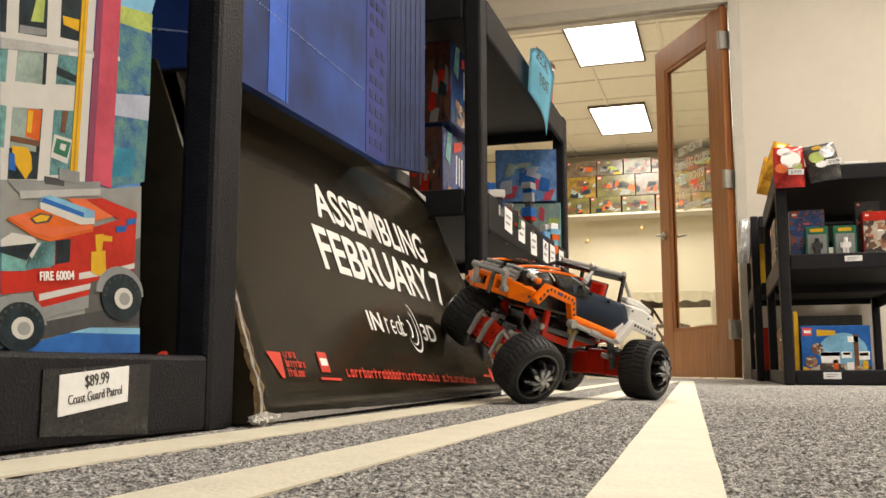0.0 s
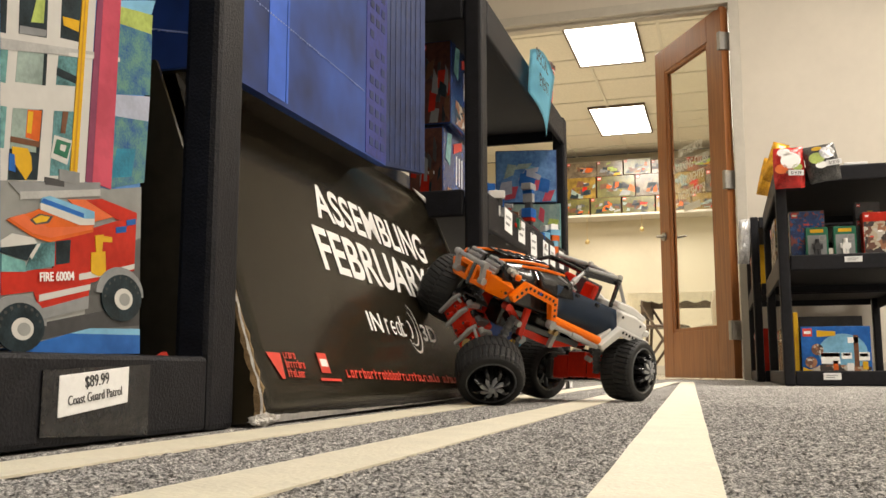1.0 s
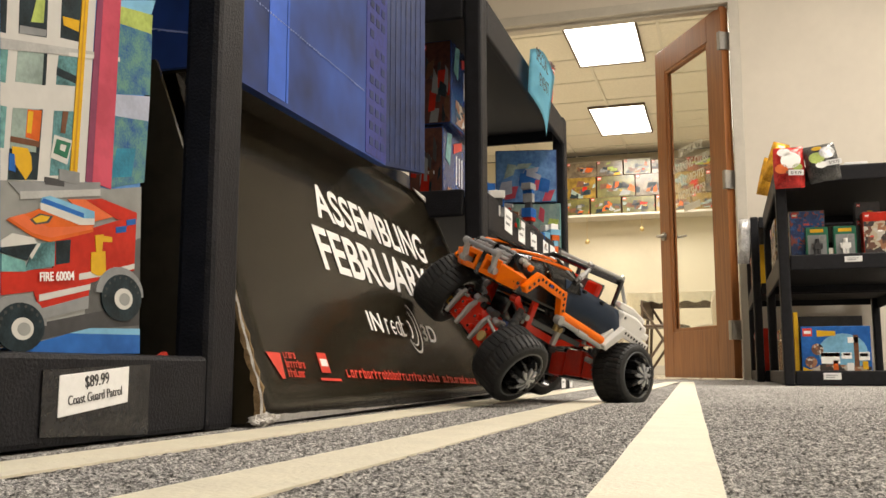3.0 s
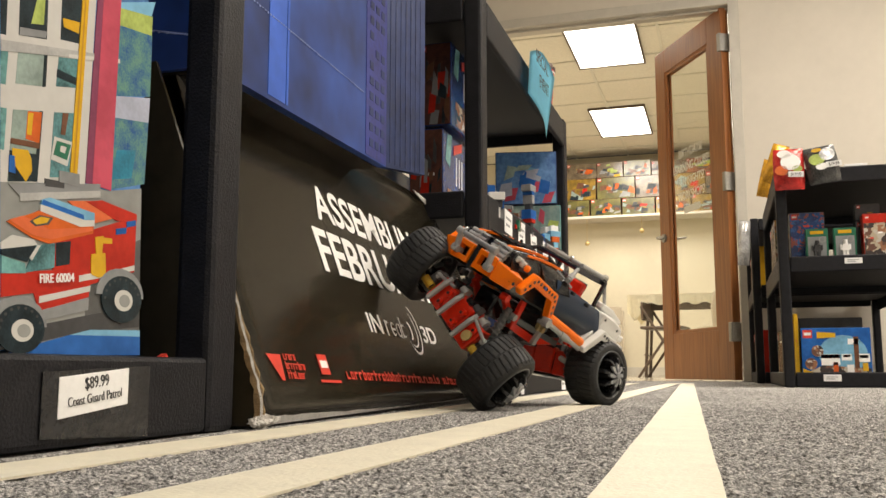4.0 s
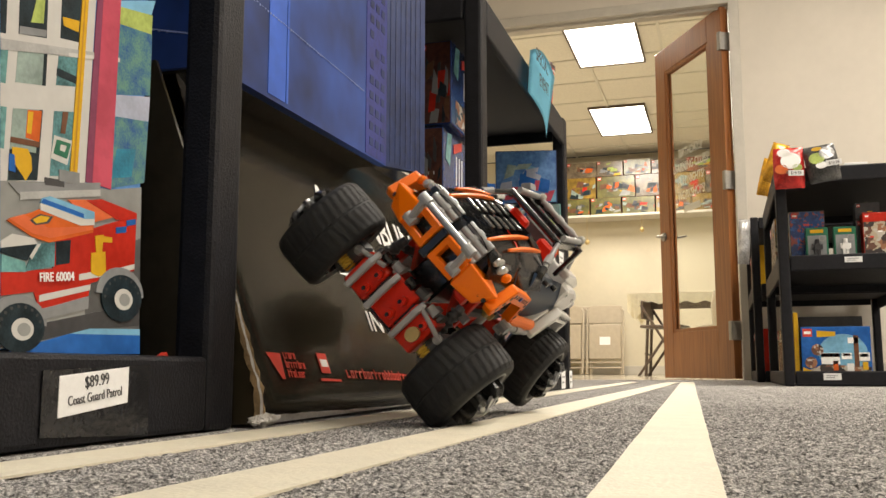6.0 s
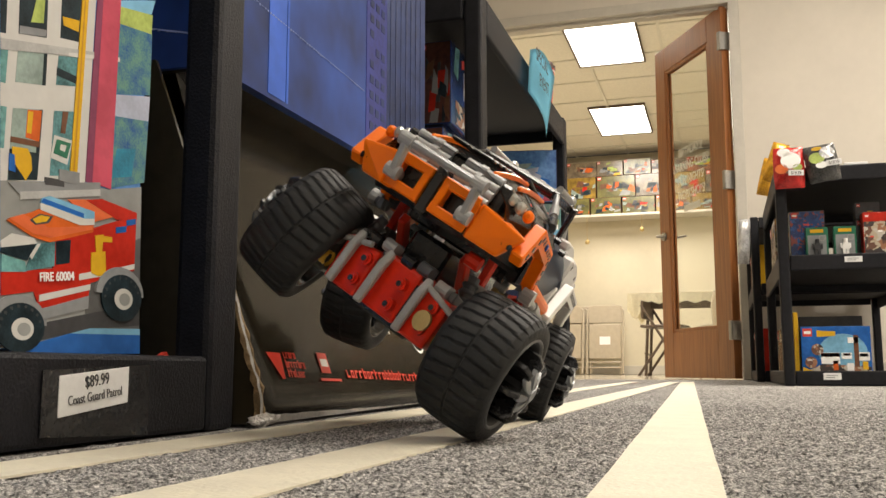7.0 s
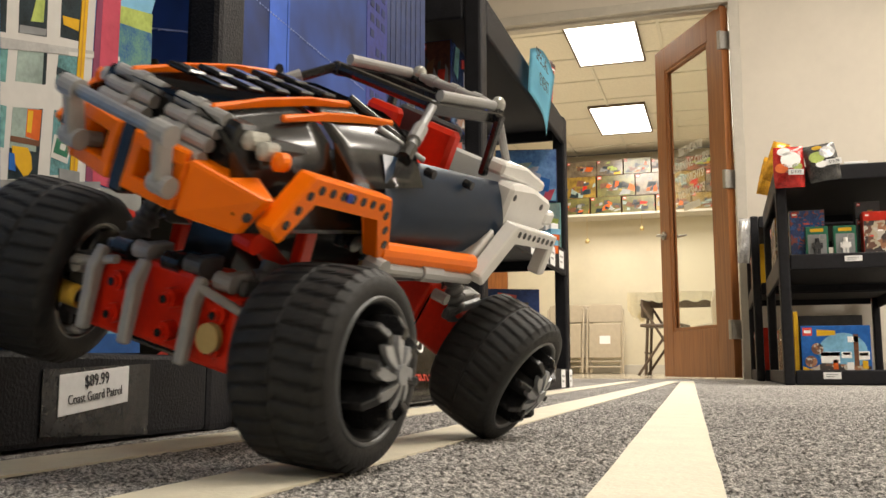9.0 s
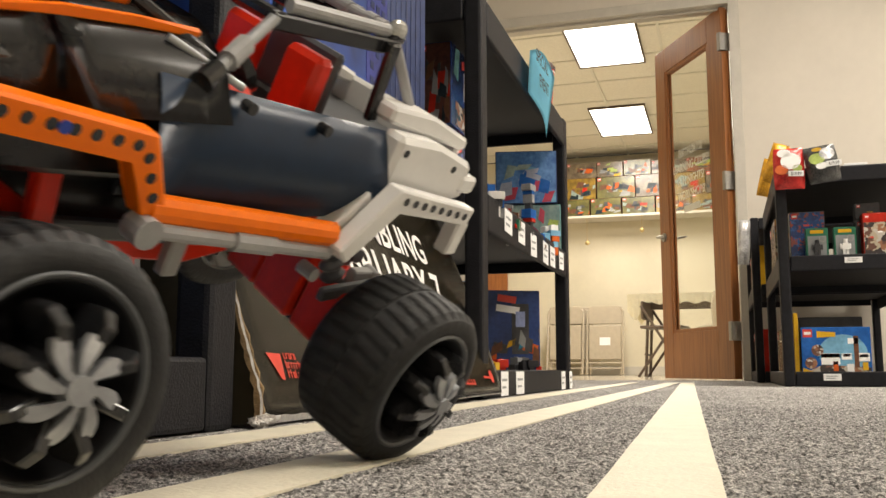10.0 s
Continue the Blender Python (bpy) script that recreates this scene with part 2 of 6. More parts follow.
def ceiling(name, x0, x1, y0, y1, lamps, label):
    """Lay-in ceiling: tiles a little above their grid bars, with holes for the lamps."""
    bm = bmesh.new()
    add_box(bm, x0, x1, y0, y1, CEIL + 0.012, CEIL + 0.05)
    n = bm.faces[:]
    px, py = 0.61, 1.22
    gx = x0 + 0.18
    while gx < x1:
        add_box(bm, gx - 0.011, gx + 0.011, y0, y1, CEIL, CEIL + 0.014)
        gx += px
    gy = y0 + 0.35
    while gy < y1:
        add_box(bm, x0, x1, gy - 0.011, gy + 0.011, CEIL + 0.001, CEIL + 0.014)
        gy += py / 2
    ob = solid(name, bm, ["tile", "grid"], label, "ceiling", kind="structure")
    for i, p in enumerate(ob.data.polygons):
        p.material_index = 0 if i < len(n) else 1
    return ob


ceiling("ceiling", X0, X1, Y0, WALL_Y, None, "cream lay-in ceiling tiles")
ceiling("ceiling_party_room", FX0, FX1, WALL_Y + T, FAR_Y, None, "cream lay-in ceiling tiles with dark joints")


def troffer(x, y, l=1.06, w=0.52):
    t = thing("ceiling_light", "lit white fluorescent ceiling light with a flat diffuser", "ceiling light", "ceiling lights", m=pose(x, y, CEIL))
    f = bmesh.new()
    for s in (-1, 1):
        add_box(f, s * (w / 2 + 0.008) - 0.008, s * (w / 2 + 0.008) + 0.008, -l / 2 - 0.016, l / 2 + 0.016, -0.014, 0.012, 0.003)
        add_box(f, -w / 2, w / 2, s * (l / 2 + 0.008) - 0.008, s * (l / 2 + 0.008) + 0.008, -0.014, 0.012, 0.003)
    part("frame", f, "table_leg", t, "dark metal lamp frame")
    part("diffuser", box(-w / 2, w / 2, -l / 2, l / 2, -0.004, 0.008), "lampglow", t, "glowing white diffuser")
    return t


for tx, ty, tp in TROFFERS:
    troffer(tx, ty)

sprinkler = thing("sprinkler_head", "small brass fire sprinkler head under the ceiling", "sprinkler", m=pose(-1.28, 6.35, CEIL))
part("escutcheon", rod((0, 0, -0.006), (0, 0, 0.004), 0.034, 0.03, n=20), "grid", sprinkler)
part("nozzle", rod((0, 0, -0.045), (0, 0, -0.004), 0.009, n=12), "gold", sprinkler)
part("deflector", rod((0, 0, -0.050), (0, 0, -0.045), 0.02, n=16), "gold", sprinkler)

# race lanes of masking tape on the carpet
for tx in (-0.336, -0.197, -0.014):
    turn = {-0.336: 0.35, -0.197: 0.0, -0.014: 1.9}[tx]
    ln = 4.75
    n = 60
    rnd = random.Random(int(-tx * 1000))
    left = [(-0.0255 + rnd.uniform(-0.0004, 0.0004), -0.9 + ln * i / n) for i in range(n + 1)]
    right = [(0.0255 + rnd.uniform(-0.0004, 0.0004), -0.9 + ln * i / n) for i in range(n + 1)]
    bm = prism(left[::-1] + right, "z", 0.0012, 0.0025)
    solid("masking_tape", bm, "tape", "cream masking tape strip stuck along the carpet", "tape", "race lane tapes", m=pose(tx, 0, 0, 0, 0, turn))


# loops of the carpet's pile where it lies nearest
def carpet_pile(x0, x1, y0, y1, step, high):
    rs = np.random.RandomState(4)
    nx, ny = int((x1 - x0) / step), int((y1 - y0) / step)
    gx, gy = np.meshgrid(np.linspace(x0, x1, nx), np.linspace(y0, y1, ny))
    gz = rs.uniform(-0.0012, high, gx.shape)
    gx = gx + rs.uniform(-0.3, 0.3, gx.shape) * step
    gy = gy + rs.uniform(-0.3, 0.3, gx.shape) * step
    verts = np.stack([gx.ravel(), gy.ravel(), gz.ravel()], 1)
    i = (np.arange(ny - 1)[:, None] * nx + np.arange(nx - 1)[None, :]).ravel()
    faces = np.stack([i, i + 1, i + nx + 1, i + nx], 1)
    me = bpy.data.meshes.new("carpet_pile")
    me.from_pydata(verts.tolist(), [], faces.tolist())
    me.materials.append(M["carpet"])
    ob = new("carpet_pile", me)
    tagged(ob, "grey speckled loops of the carpet pile", "carpet pile", kind="stuff")
    return ob


carpet_pile(-0.39, 0.62, 0.22, 1.3, 0.0032, 0.0021)
carpet_pile(-0.39, 1.1, 1.3, 2.6, 0.006, 0.0021)
# ---------- black plastic shelving ----------
LIP = 0.07


def shelf_unit(x0, x1, y0, y1, levels, top, label, post=0.045, group="black shelf units"):
    """A moulded plastic rack: trays with deep lips between four ribbed posts."""
    u = thing("shelf_unit", label, "shelf", group)
    for z in levels:
        lo, hi = max(0.002, z - LIP), z
        tray = part("tray", box(x0 + 0.012, x1 - 0.012, y0 + 0.012, y1 - 0.012, hi - 0.022, hi - 0.012), "shelf_in", u)
        part("lip", box(x1 - 0.012, x1, y0 + post, y1 - post, lo, hi, 0.004, seg=2), "shelf", tray)
        part("lip", box(x0, x0 + 0.012, y0 + post, y1 - post, lo, hi, 0.004, seg=2), "shelf", tray)
        for yy in (y0, y1 - 0.012):
            part("lip", box(x0 + 0.035, x1 - 0.035, yy, yy + 0.012, lo + 0.02 if z > 0.1 else lo, hi, 0.004, seg=2), "shelf", tray)
    for px, d in ((x1 - 0.034, 1), (x0, -1)):
        for py in (y0, y1 - post):
            bm = box(px, px + 0.034, py, py + post, 0, top, 0.006, seg=2)
            part("post", bm, "shelf", u)
    return u


shelf_unit(-0.95, -0.40, -0.25, 0.697, (0.061, 0.8, 1.2), 1.3, "black moulded plastic shelf unit holding large toy boxes")
shelf_unit(-0.86, -0.40, 1.54, 2.50, (0.052, 0.374, 0.745), 0.755, "black moulded plastic shelf unit with price tags on its lips")
# a black board added to close the space behind the shelf row
solid("shelf_back_panel", box(-1.0, -0.985, -0.25, 1.6, 0.0, 1.3, 0.003), "shelf_in", "added black board closing the space behind the shelves", "panel")

# ---------- the cinema standee ----------
def lean(z):
    """How far the black board stands out at a height: upright at its foot, then leaning back."""
    return -0.386 - 0.05 * min(z, 0.03) - 0.38 * max(0.0, z - 0.03)


standee = thing("cinema_standee", "black and blue cardboard cinema standee with white lettering and torn corners", "display stand")
bm = bmesh.new()
n, k = 30, 16
cols = []
for i in range(n + 1):
    f = i / n
    col = []
    for j in range(k + 1):
        z = 0.004 + 0.362 * j / k
        # left edge held back behind the post higher up, right edge cut on the slant
        left = 0.716 + 0.09 * z
        right = 1.62 - 0.25 * max(0.0, z - 0.2)
        y = left + (right - left) * f
        zz = z + (0.006 * f if j == 0 else 0)
        col.append(bm.verts.new((lean(z), y, zz)))
    cols.append(col)
for a, b in zip(cols, cols[1:]):
    for j in range(k):
        bm.faces.new((a[j], b[j], b[j + 1], a[j + 1]))
bmesh.ops.solidify(bm, geom=bm.faces[:], thickness=0.005)
front_board = part("front_board", bm, "board", standee, "glossy black printed board")
for p in front_board.data.polygons:
    p.use_smooth = True
# the board's side behind the post
part("side_board", prism([(-0.387, 0.003), (-0.389, 0.03), (-0.508, 0.345), (-0.62, 0.345), (-0.62, 0.0)], "y", 0.7165, 0.7205), "board", standee)
# raw torn edge up the near corner, and frayed paper along the foot
rnd = random.Random(4)
bm = bmesh.new()
prev = None
for i in range(27):
    z = 0.002 + 0.172 * i / 26
    w = 0.0014 + 0.0022 * (1 - i / 26) + rnd.uniform(0, 0.0016)
    y = 0.713 + 0.016 * (i / 26) + rnd.uniform(-0.0012, 0.0012)
    x = lean(z) + 0.003 + rnd.uniform(-0.001, 0.002)
    cur = [bm.verts.new((x - 0.006, y - w, z)), bm.verts.new((x + 0.001, y - w * 0.2, z)), bm.verts.new((x, y + w * 0.8, z))]
    if prev:
        bm.faces.new((prev[0], prev[1], cur[1], cur[0]))
        bm.faces.new((prev[1], prev[2], cur[2], cur[1]))
    prev = cur
bmesh.ops.solidify(bm, geom=bm.faces[:], thickness=0.0012)
part("torn_corner", bm, "kraft", standee, "torn brown corrugated edge")
bm = bmesh.new()
prev = None
for i in range(24):
    z = 0.004 + 0.15 * i / 23
    y = 0.7085 + 0.014 * (i / 23) + rnd.uniform(-0.0015, 0.0015)
    x = lean(z) + 0.004
    w = rnd.uniform(0.0008, 0.0022)
    cur = [bm.verts.new((x, y - w, z)), bm.verts.new((x + 0.001, y + w, z))]
    if prev:
        bm.faces.new((prev[0], prev[1], cur[1], cur[0]))
    prev = cur
bmesh.ops.solidify(bm, geom=bm.faces[:], thickness=0.001)
part("torn_paper", bm, "torn", standee, "ragged white paper edge")
bm = bmesh.new()
prev = None
for i in range(80):
    f = i / 79
    y = 0.712 + 0.9 * f
    h = (0.008 * (1 - f) ** 6 + 0.0016 + rnd.uniform(0, 0.0012)) * (0.75 + 0.25 * math.sin(f * 9))
    z0 = 0.0035 + 0.006 * f
    cur = [bm.verts.new((-0.3845, y, z0)), bm.verts.new((-0.3835, y, z0 + h))]
    if prev:
        bm.faces.new((prev[0], prev[1], cur[1], cur[0]))
    prev = cur
bmesh.ops.solidify(bm, geom=bm.faces[:], thickness=0.0012)
part("frayed_foot", bm, "torn", standee, "frayed white paper along the foot")
for i in range(9):
    c = bmesh.new()
    bmesh.ops.create_icosphere(c, subdivisions=2, radius=1)
    sc = Vector((rnd.uniform(0.002, 0.004), rnd.uniform(0.002, 0.006), rnd.uniform(0.002, 0.007)))
    for v in c.verts:
        v.co = Vector((v.co.x * sc.x, v.co.y * sc.y, v.co.z * sc.z)) * (1 + 0.3 * noise.noise(v.co * 3 + Vector((i, 0, 0))))
        v.co += Vector((-0.383 + rnd.uniform(-0.004, 0.004), 0.698 + 0.0045 * i, 0.006 + rnd.uniform(0, 0.003)))
    part("paper_shred", c, "torn", standee)

M["blue"] = mat("night_blue_print", (0.026, 0.08, 0.36), 0.42, scale=2.2, second=(0.006, 0.016, 0.075), spec=0.3)
M["blue_dark"] = mat("deep_blue_print", (0.016, 0.032, 0.11), 0.45, var=0.4, scale=6, spec=0.3)
M["blue_lit"] = mat("bright_blue_print", (0.035, 0.11, 0.5), 0.4, var=0.3, scale=5, spec=0.3)
M["violet"] = mat("violet_blue_print", (0.022, 0.032, 0.2), 0.4, var=0.3, scale=20, spec=0.3)
M["dim_streak"] = mat("dim_streak_print", (0.03, 0.045, 0.12), 0.45, var=0.4, scale=12, spec=0.3)
M["streak"] = mat("pale_streak_print", (0.3, 0.36, 0.62), 0.3, var=0.2)
BX, BZ = -0.452, 0.337       # front and foot of the blue tower
part("tower_front", prism([(0.738, BZ), (1.19, BZ + 0.004), (1.19, 0.95), (0.738, 0.95)], "x", BX - 0.012, BX), "blue", standee, "blue printed night sky panel")
part("tower_side", box(-0.64, BX - 0.012, 0.738, 0.744, BZ + 0.006, 0.95), "blue", standee)
wing = prism([(0.0, BZ + 0.004), (0.105, BZ + 0.012), (0.105, 0.95), (0.0, 0.95)], "x", -0.012, 0.0)
part("tower_wing", wing, "blue_dark", standee, "dark blue panel with pale streaks", m=pose(BX, 1.19, 0, 0, 0, -14))
part("tower_foot", box(BX - 0.16, BX - 0.014, 0.746, 1.19, BZ + 0.004, BZ + 0.02), "board", standee)
for y0, y1, key in ((0.835, 0.875, "blue_lit"), (0.877, 0.882, "blue_lit"), (1.112, 1.19, "violet"), (0.76, 0.766, "violet")):
    part("light_beam", box(BX, BX + 0.0006, y0, y1, BZ + 0.006, 0.945), key, standee, "lighter blue printed beam")
win = bmesh.new()
for r_ in range(26):
    for c_ in range(3):
        if rnd.random() < 0.75:
            y = 1.125 + c_ * 0.021
            z = BZ + 0.02 + r_ * 0.022
            add_box(win, BX + 0.0006, BX + 0.0011, y, y + 0.013, z, z + 0.011)
part("printed_windows", win, "blue_dark", standee)
for i in range(7):
    y = 0.010 + i * 0.0135
    b_ = box(0.0, 0.0007, y, y + rnd.uniform(0.002, 0.005), BZ + 0.012, 0.945)
    part("pale_streak", b_, "dim_streak", standee, m=pose(BX, 1.19, 0, 0, 0, -14))
# dark sheets added behind the standee to hide the bright wall in its gaps
part("inner_flap", box(-0.63, -0.624, 0.748, 1.535, 0.0, 0.95), "board", standee)
part("inner_flap", box(-0.63, -0.624, 1.535, 1.80, 0.0, 0.46), "board", standee)
tc = prism([(1.47, 0.366), (1.56, 0.36), (1.585, 0.345), (1.54, 0.352), (1.49, 0.361)], "x", -0.508, -0.506)
part("torn_paper", tc, "torn", standee, "torn white paper corner")
# dotted tracer line across the sky
bm = bmesh.new()
for i in range(60):
    f = i / 59
    add_box(bm, BX + 0.0006, BX + 0.0012, 0.745 + 0.355 * f, 0.7475 + 0.355 * f, 0.433 - 0.008 * f + rnd.uniform(-0.001, 0.001), 0.4345 - 0.008 * f)
part("tracer_line", bm, "streak", standee, "dotted pale tracer line")
bm = bmesh.new()
for i in range(24):
    f = i / 23
    add_box(bm, -0.535 + 0.075 * f, -0.5325 + 0.075 * f, 0.7372, 0.738, 0.386 - 0.016 * f + rnd.uniform(-0.001, 0.001), 0.3875 - 0.016 * f)
part("tracer_line", bm, "streak", standee)


def on_board(y, z, off=0.0009):
    """A pose on the leaning board, its right along +y."""
    up = Vector((-0.38, 0, 1)).normalized()
    rt = Vector((0.38 * 0.028, 1, -0.028)).normalized()
    nn = rt.cross(up).normalized()
    up = nn.cross(rt)
    return Matrix.Translation(Vector((lean(z), y, z)) + nn * off) @ Matrix((rt, up, nn)).transposed().to_4x4()


lettering("title_line", "ASSEMBLING", 0.065, "print_white", standee, on_board(0.995, 0.236), weight=0.0011, label="white capital lettering", fit=(0.42, 0.0495))
lettering("date_line", "FEBRUARY 7", 0.075, "print_white", standee, on_board(0.962, 0.168), weight=0.0014, label="white capital lettering", fit=(0.475, 0.057))
lettering("small_word", "IN", 0.034, "print_white", standee, on_board(1.043, 0.099), weight=0.0005, label="white capital lettering", fit=(0.044, 0.0255))
lettering("small_word", "3D", 0.034, "print_white", standee, on_board(1.245, 0.092), weight=0.0005, label="white capital lettering", fit=(0.062, 0.0255))


def add_ring(bm, cx, cy, r, w, a0, a1, h=0.0005, n=28):
    prev = None
    for i in range(n + 1):
        a = radians(a0 + (a1 - a0) * i / n)
        ww = w * math.sin(math.pi * (0.08 + 0.84 * i / n))
        cur = [bm.verts.new((cx + (r + s * ww) * math.cos(a), cy + (r + s * ww) * math.sin(a), h)) for s in (-1, 1)]
        if prev:
            bm.faces.new((prev[0], prev[1], cur[1], cur[0]))
        prev = cur


bm = bmesh.new()
add_ring(bm, 0.136, 0.016, 0.036, 0.0022, -150, 80)
add_ring(bm, 0.129, 0.016, 0.026, 0.002, -120, 70)
add_ring(bm, 0.117, 0.013, 0.0125, 0.0034, -90, 90)
for i in range(4):
    x = 0.006 + i * 0.0245
    add_ring(bm, x + 0.0095, 0.011, 0.0088, 0.002, 40 if i else 60, 320 if i else 180, n=20)
    if i in (0, 3):
        add_box(bm, x, x + 0.004, 0.0, 0.022 + 0.008 * (i == 3), 0, 0.0005)
    if i == 1:
        add_box(bm, x + 0.001, x + 0.018, 0.0095, 0.0125, 0, 0.0005)
    if i == 2:
        add_box(bm, x + 0.016, x + 0.0195, 0.0, 0.021, 0, 0.0005)
part("ring_emblem", bm, "print_white", standee, "white ring emblem", m=on_board(1.096, 0.096) @ Matrix.Diagonal((0.8, 1, 1, 1)))
# red credits along the foot
tri = bmesh.new()
tri.faces.new([tri.verts.new(p) for p in ((0, 0.024, 0.0004), (0.028, 0.024, 0.0004), (0.024, -0.002, 0.0004), (0.018, -0.002, 0.0004))])
part("red_emblem", tri, "print_red", standee, "red wedge emblem", m=on_board(0.748, 0.044))
def word_bars(bm, x, z, width, tall, rn_, step=0.0068, thick=0.0016):
    """Unreadable small print: a row of thin uprights and short strokes as wide and tall as its letters."""
    end = x + width
    while x < end:
        high = tall * (1.35 if rn_.random() < 0.22 else 1.0)
        add_box(bm, x, x + thick, z, z + high, 0, 0.0005)
        kind_ = rn_.randrange(4)
        if kind_ != 1:
            add_box(bm, x + thick, x + step * 0.72, z, z + thick, 0, 0.0005)
        if kind_ != 2:
            add_box(bm, x + thick, x + step * 0.72, z + tall - thick, z + tall, 0, 0.0005)
        if kind_ in (0, 3):
            add_box(bm, x + step * 0.72 - thick, x + step * 0.72, z + thick, z + tall - thick, 0, 0.0005)
        x += step


bm = bmesh.new()
for i, wd in enumerate((0.026, 0.04, 0.034)):
    word_bars(bm, 0, -i * 0.0095, wd, 0.0062, random.Random(30 + i), 0.0052, 0.0012)
part("red_small_print", bm, "print_red", standee, m=on_board(0.782, 0.061))
part("red_emblem", box(0, 0.022, 0, 0.022, 0, 0.0005), "print_red", standee, m=on_board(0.857, 0.047))
bm = bmesh.new()
add_box(bm, 0.003, 0.019, 0.007, 0.015, 0.0006, 0.001)
part("emblem_bar", bm, "print_white", standee, m=on_board(0.857, 0.047))
part("red_small_print", box(0, 0.05, 0, 0.0028, 0, 0.0005), "print_red", standee, m=on_board(0.85, 0.039))
bm = bmesh.new()
word_bars(bm, 0.0, 0, 0.325, 0.0092, random.Random(5), 0.0118, 0.0024)
word_bars(bm, 0.345, 0, 0.17, 0.0092, random.Random(6), 0.0118, 0.0024)
part("red_small_print", bm, "print_red", standee, "red line of small print", m=on_board(0.92, 0.0415))
part("red_emblem", box(0, 0.04, 0, 0.004, 0, 0.0005), "print_red", standee, m=on_board(1.505, 0.0375))
dk = bmesh.new()
bmesh.ops.create_circle(dk, cap_ends=True, segments=18, radius=0.012)
part("red_emblem", dk, "print_red", standee, m=on_board(1.56, 0.04))

# ---------- the fire station box ----------
FB = -0.405
M["sky"] = mat("print_sky_blue", (0.086, 0.216, 0.49), 0.25, var=0.35, scale=18, spec=0.18)
M["leaf"] = mat("print_foliage", (0.065, 0.144, 0.072), 0.3, scale=60, second=(0.04, 0.12, 0.22), spec=0.18)
M["lime"] = mat("print_lime", (0.36, 0.446, 0.115), 0.3, var=0.3, scale=30, spec=0.18)
M["brick_white"] = mat("print_white_brick", (0.547, 0.54, 0.518), 0.3, var=0.05, scale=20, spec=0.18)
M["teal"] = mat("print_teal_glass", (0.144, 0.324, 0.317), 0.25, var=0.4, scale=35, spec=0.18)
M["toyred"] = mat("print_toy_red", (0.446, 0.025, 0.014), 0.25, var=0.18, scale=25, spec=0.18)
M["pink"] = mat("print_rose_red", (0.475, 0.072, 0.115), 0.25, var=0.15, scale=20, spec=0.18)
M["toyyel"] = mat("print_toy_yellow", (0.612, 0.36, 0.022), 0.25, var=0.1, scale=25, spec=0.18)
M["toyorg"] = mat("print_toy_orange", (0.576, 0.115, 0.022), 0.25, var=0.15, scale=25, spec=0.18)
M["toyblue"] = mat("print_toy_blue", (0.022, 0.115, 0.396), 0.25, var=0.25, scale=12, spec=0.18)
M["ltblue"] = mat("print_light_blue", (0.18, 0.396, 0.576), 0.25, var=0.2, scale=12, spec=0.18)
M["grey"] = mat("print_grey", (0.238, 0.245, 0.252), 0.3, var=0.12, scale=25, spec=0.18)
M["dkgrey"] = mat("print_dark_grey", (0.058, 0.058, 0.061), 0.3, var=0.2, scale=25, spec=0.18)
M["toygreen"] = mat("print_green", (0.029, 0.144, 0.086), 0.3, var=0.2, spec=0.18)
M["foliage"] = mat("print_trees", (0.13, 0.28, 0.22), 0.22, scale=90, second=(0.03, 0.1, 0.26), spec=0.18)
M["lav"] = mat("print_lavender", (0.36, 0.389, 0.49), 0.3, var=0.12, scale=40, spec=0.18)
M["hut"] = mat("print_turquoise", (0.029, 0.187, 0.288), 0.3, var=0.25, scale=60, spec=0.18)
M["street"] = mat("print_street_grey", (0.259, 0.266, 0.259), 0.3, var=0.15, scale=14, spec=0.18)
M["dkstreet"] = mat("print_street_shade", (0.094, 0.094, 0.094), 0.3, var=0.25, scale=14, spec=0.18)
M["win_dark"] = mat("print_dark_window", (0.014, 0.025, 0.032), 0.3, var=0.5, scale=90, spec=0.18)
M["win_pale"] = mat("print_pale_window", (0.259, 0.331, 0.302), 0.3, var=0.25, scale=45, spec=0.18)
M["win_teal"] = mat("print_teal_window", (0.086, 0.202, 0.216), 0.3, var=0.55, scale=70, spec=0.18)
M["ledge"] = mat("print_ledge_grey", (0.396, 0.396, 0.389), 0.3, var=0.12, scale=60, spec=0.18)
M["plum"] = mat("print_plum_shade", (0.216, 0.05, 0.101), 0.3, var=0.15, scale=30, spec=0.18)
M["amber"] = mat("print_amber", (0.432, 0.216, 0.014), 0.3, var=0.1, spec=0.18)
M["flame"] = mat("print_flame_orange", (0.62, 0.13, 0.045), 0.3, var=0.1, scale=30, spec=0.18)
M["brown"] = mat("print_brown", (0.144, 0.065, 0.036), 0.3, var=0.3, scale=30, spec=0.18)

firebox = thing("toy_box", "large blue toy box printed with a fire station and truck", "toy box", "large toy boxes")
part("carton", box(-0.50, FB, 0.10, 0.561, 0.062, 0.46, 0.002), "sky", firebox)


inks = []


def art(name, key, pts, lift=1, label=""):
    """One printed shape, a hair above those before it."""
    inks.append(name)
    return part(name, prism(pts, "x", FB, FB + 0.0001 + 0.000016 * len(inks)), key, firebox, label)


def rect(y0, y1, z0, z1):
    return [(y0, z0), (y1, z0), (y1, z1), (y0, z1)]


def disc(y, z, r, sq=1.0, n=24):
    return [(y + r * sq * math.cos(2 * math.pi * i / n), z + r * math.sin(2 * math.pi * i / n)) for i in range(n)]


def slanted(y0, y1, z0, z1, tilt):
    return [(y0, z0), (y1, z0 + tilt * (y1 - y0)), (y1, z1 + tilt * (y1 - y0)), (y0, z1)]


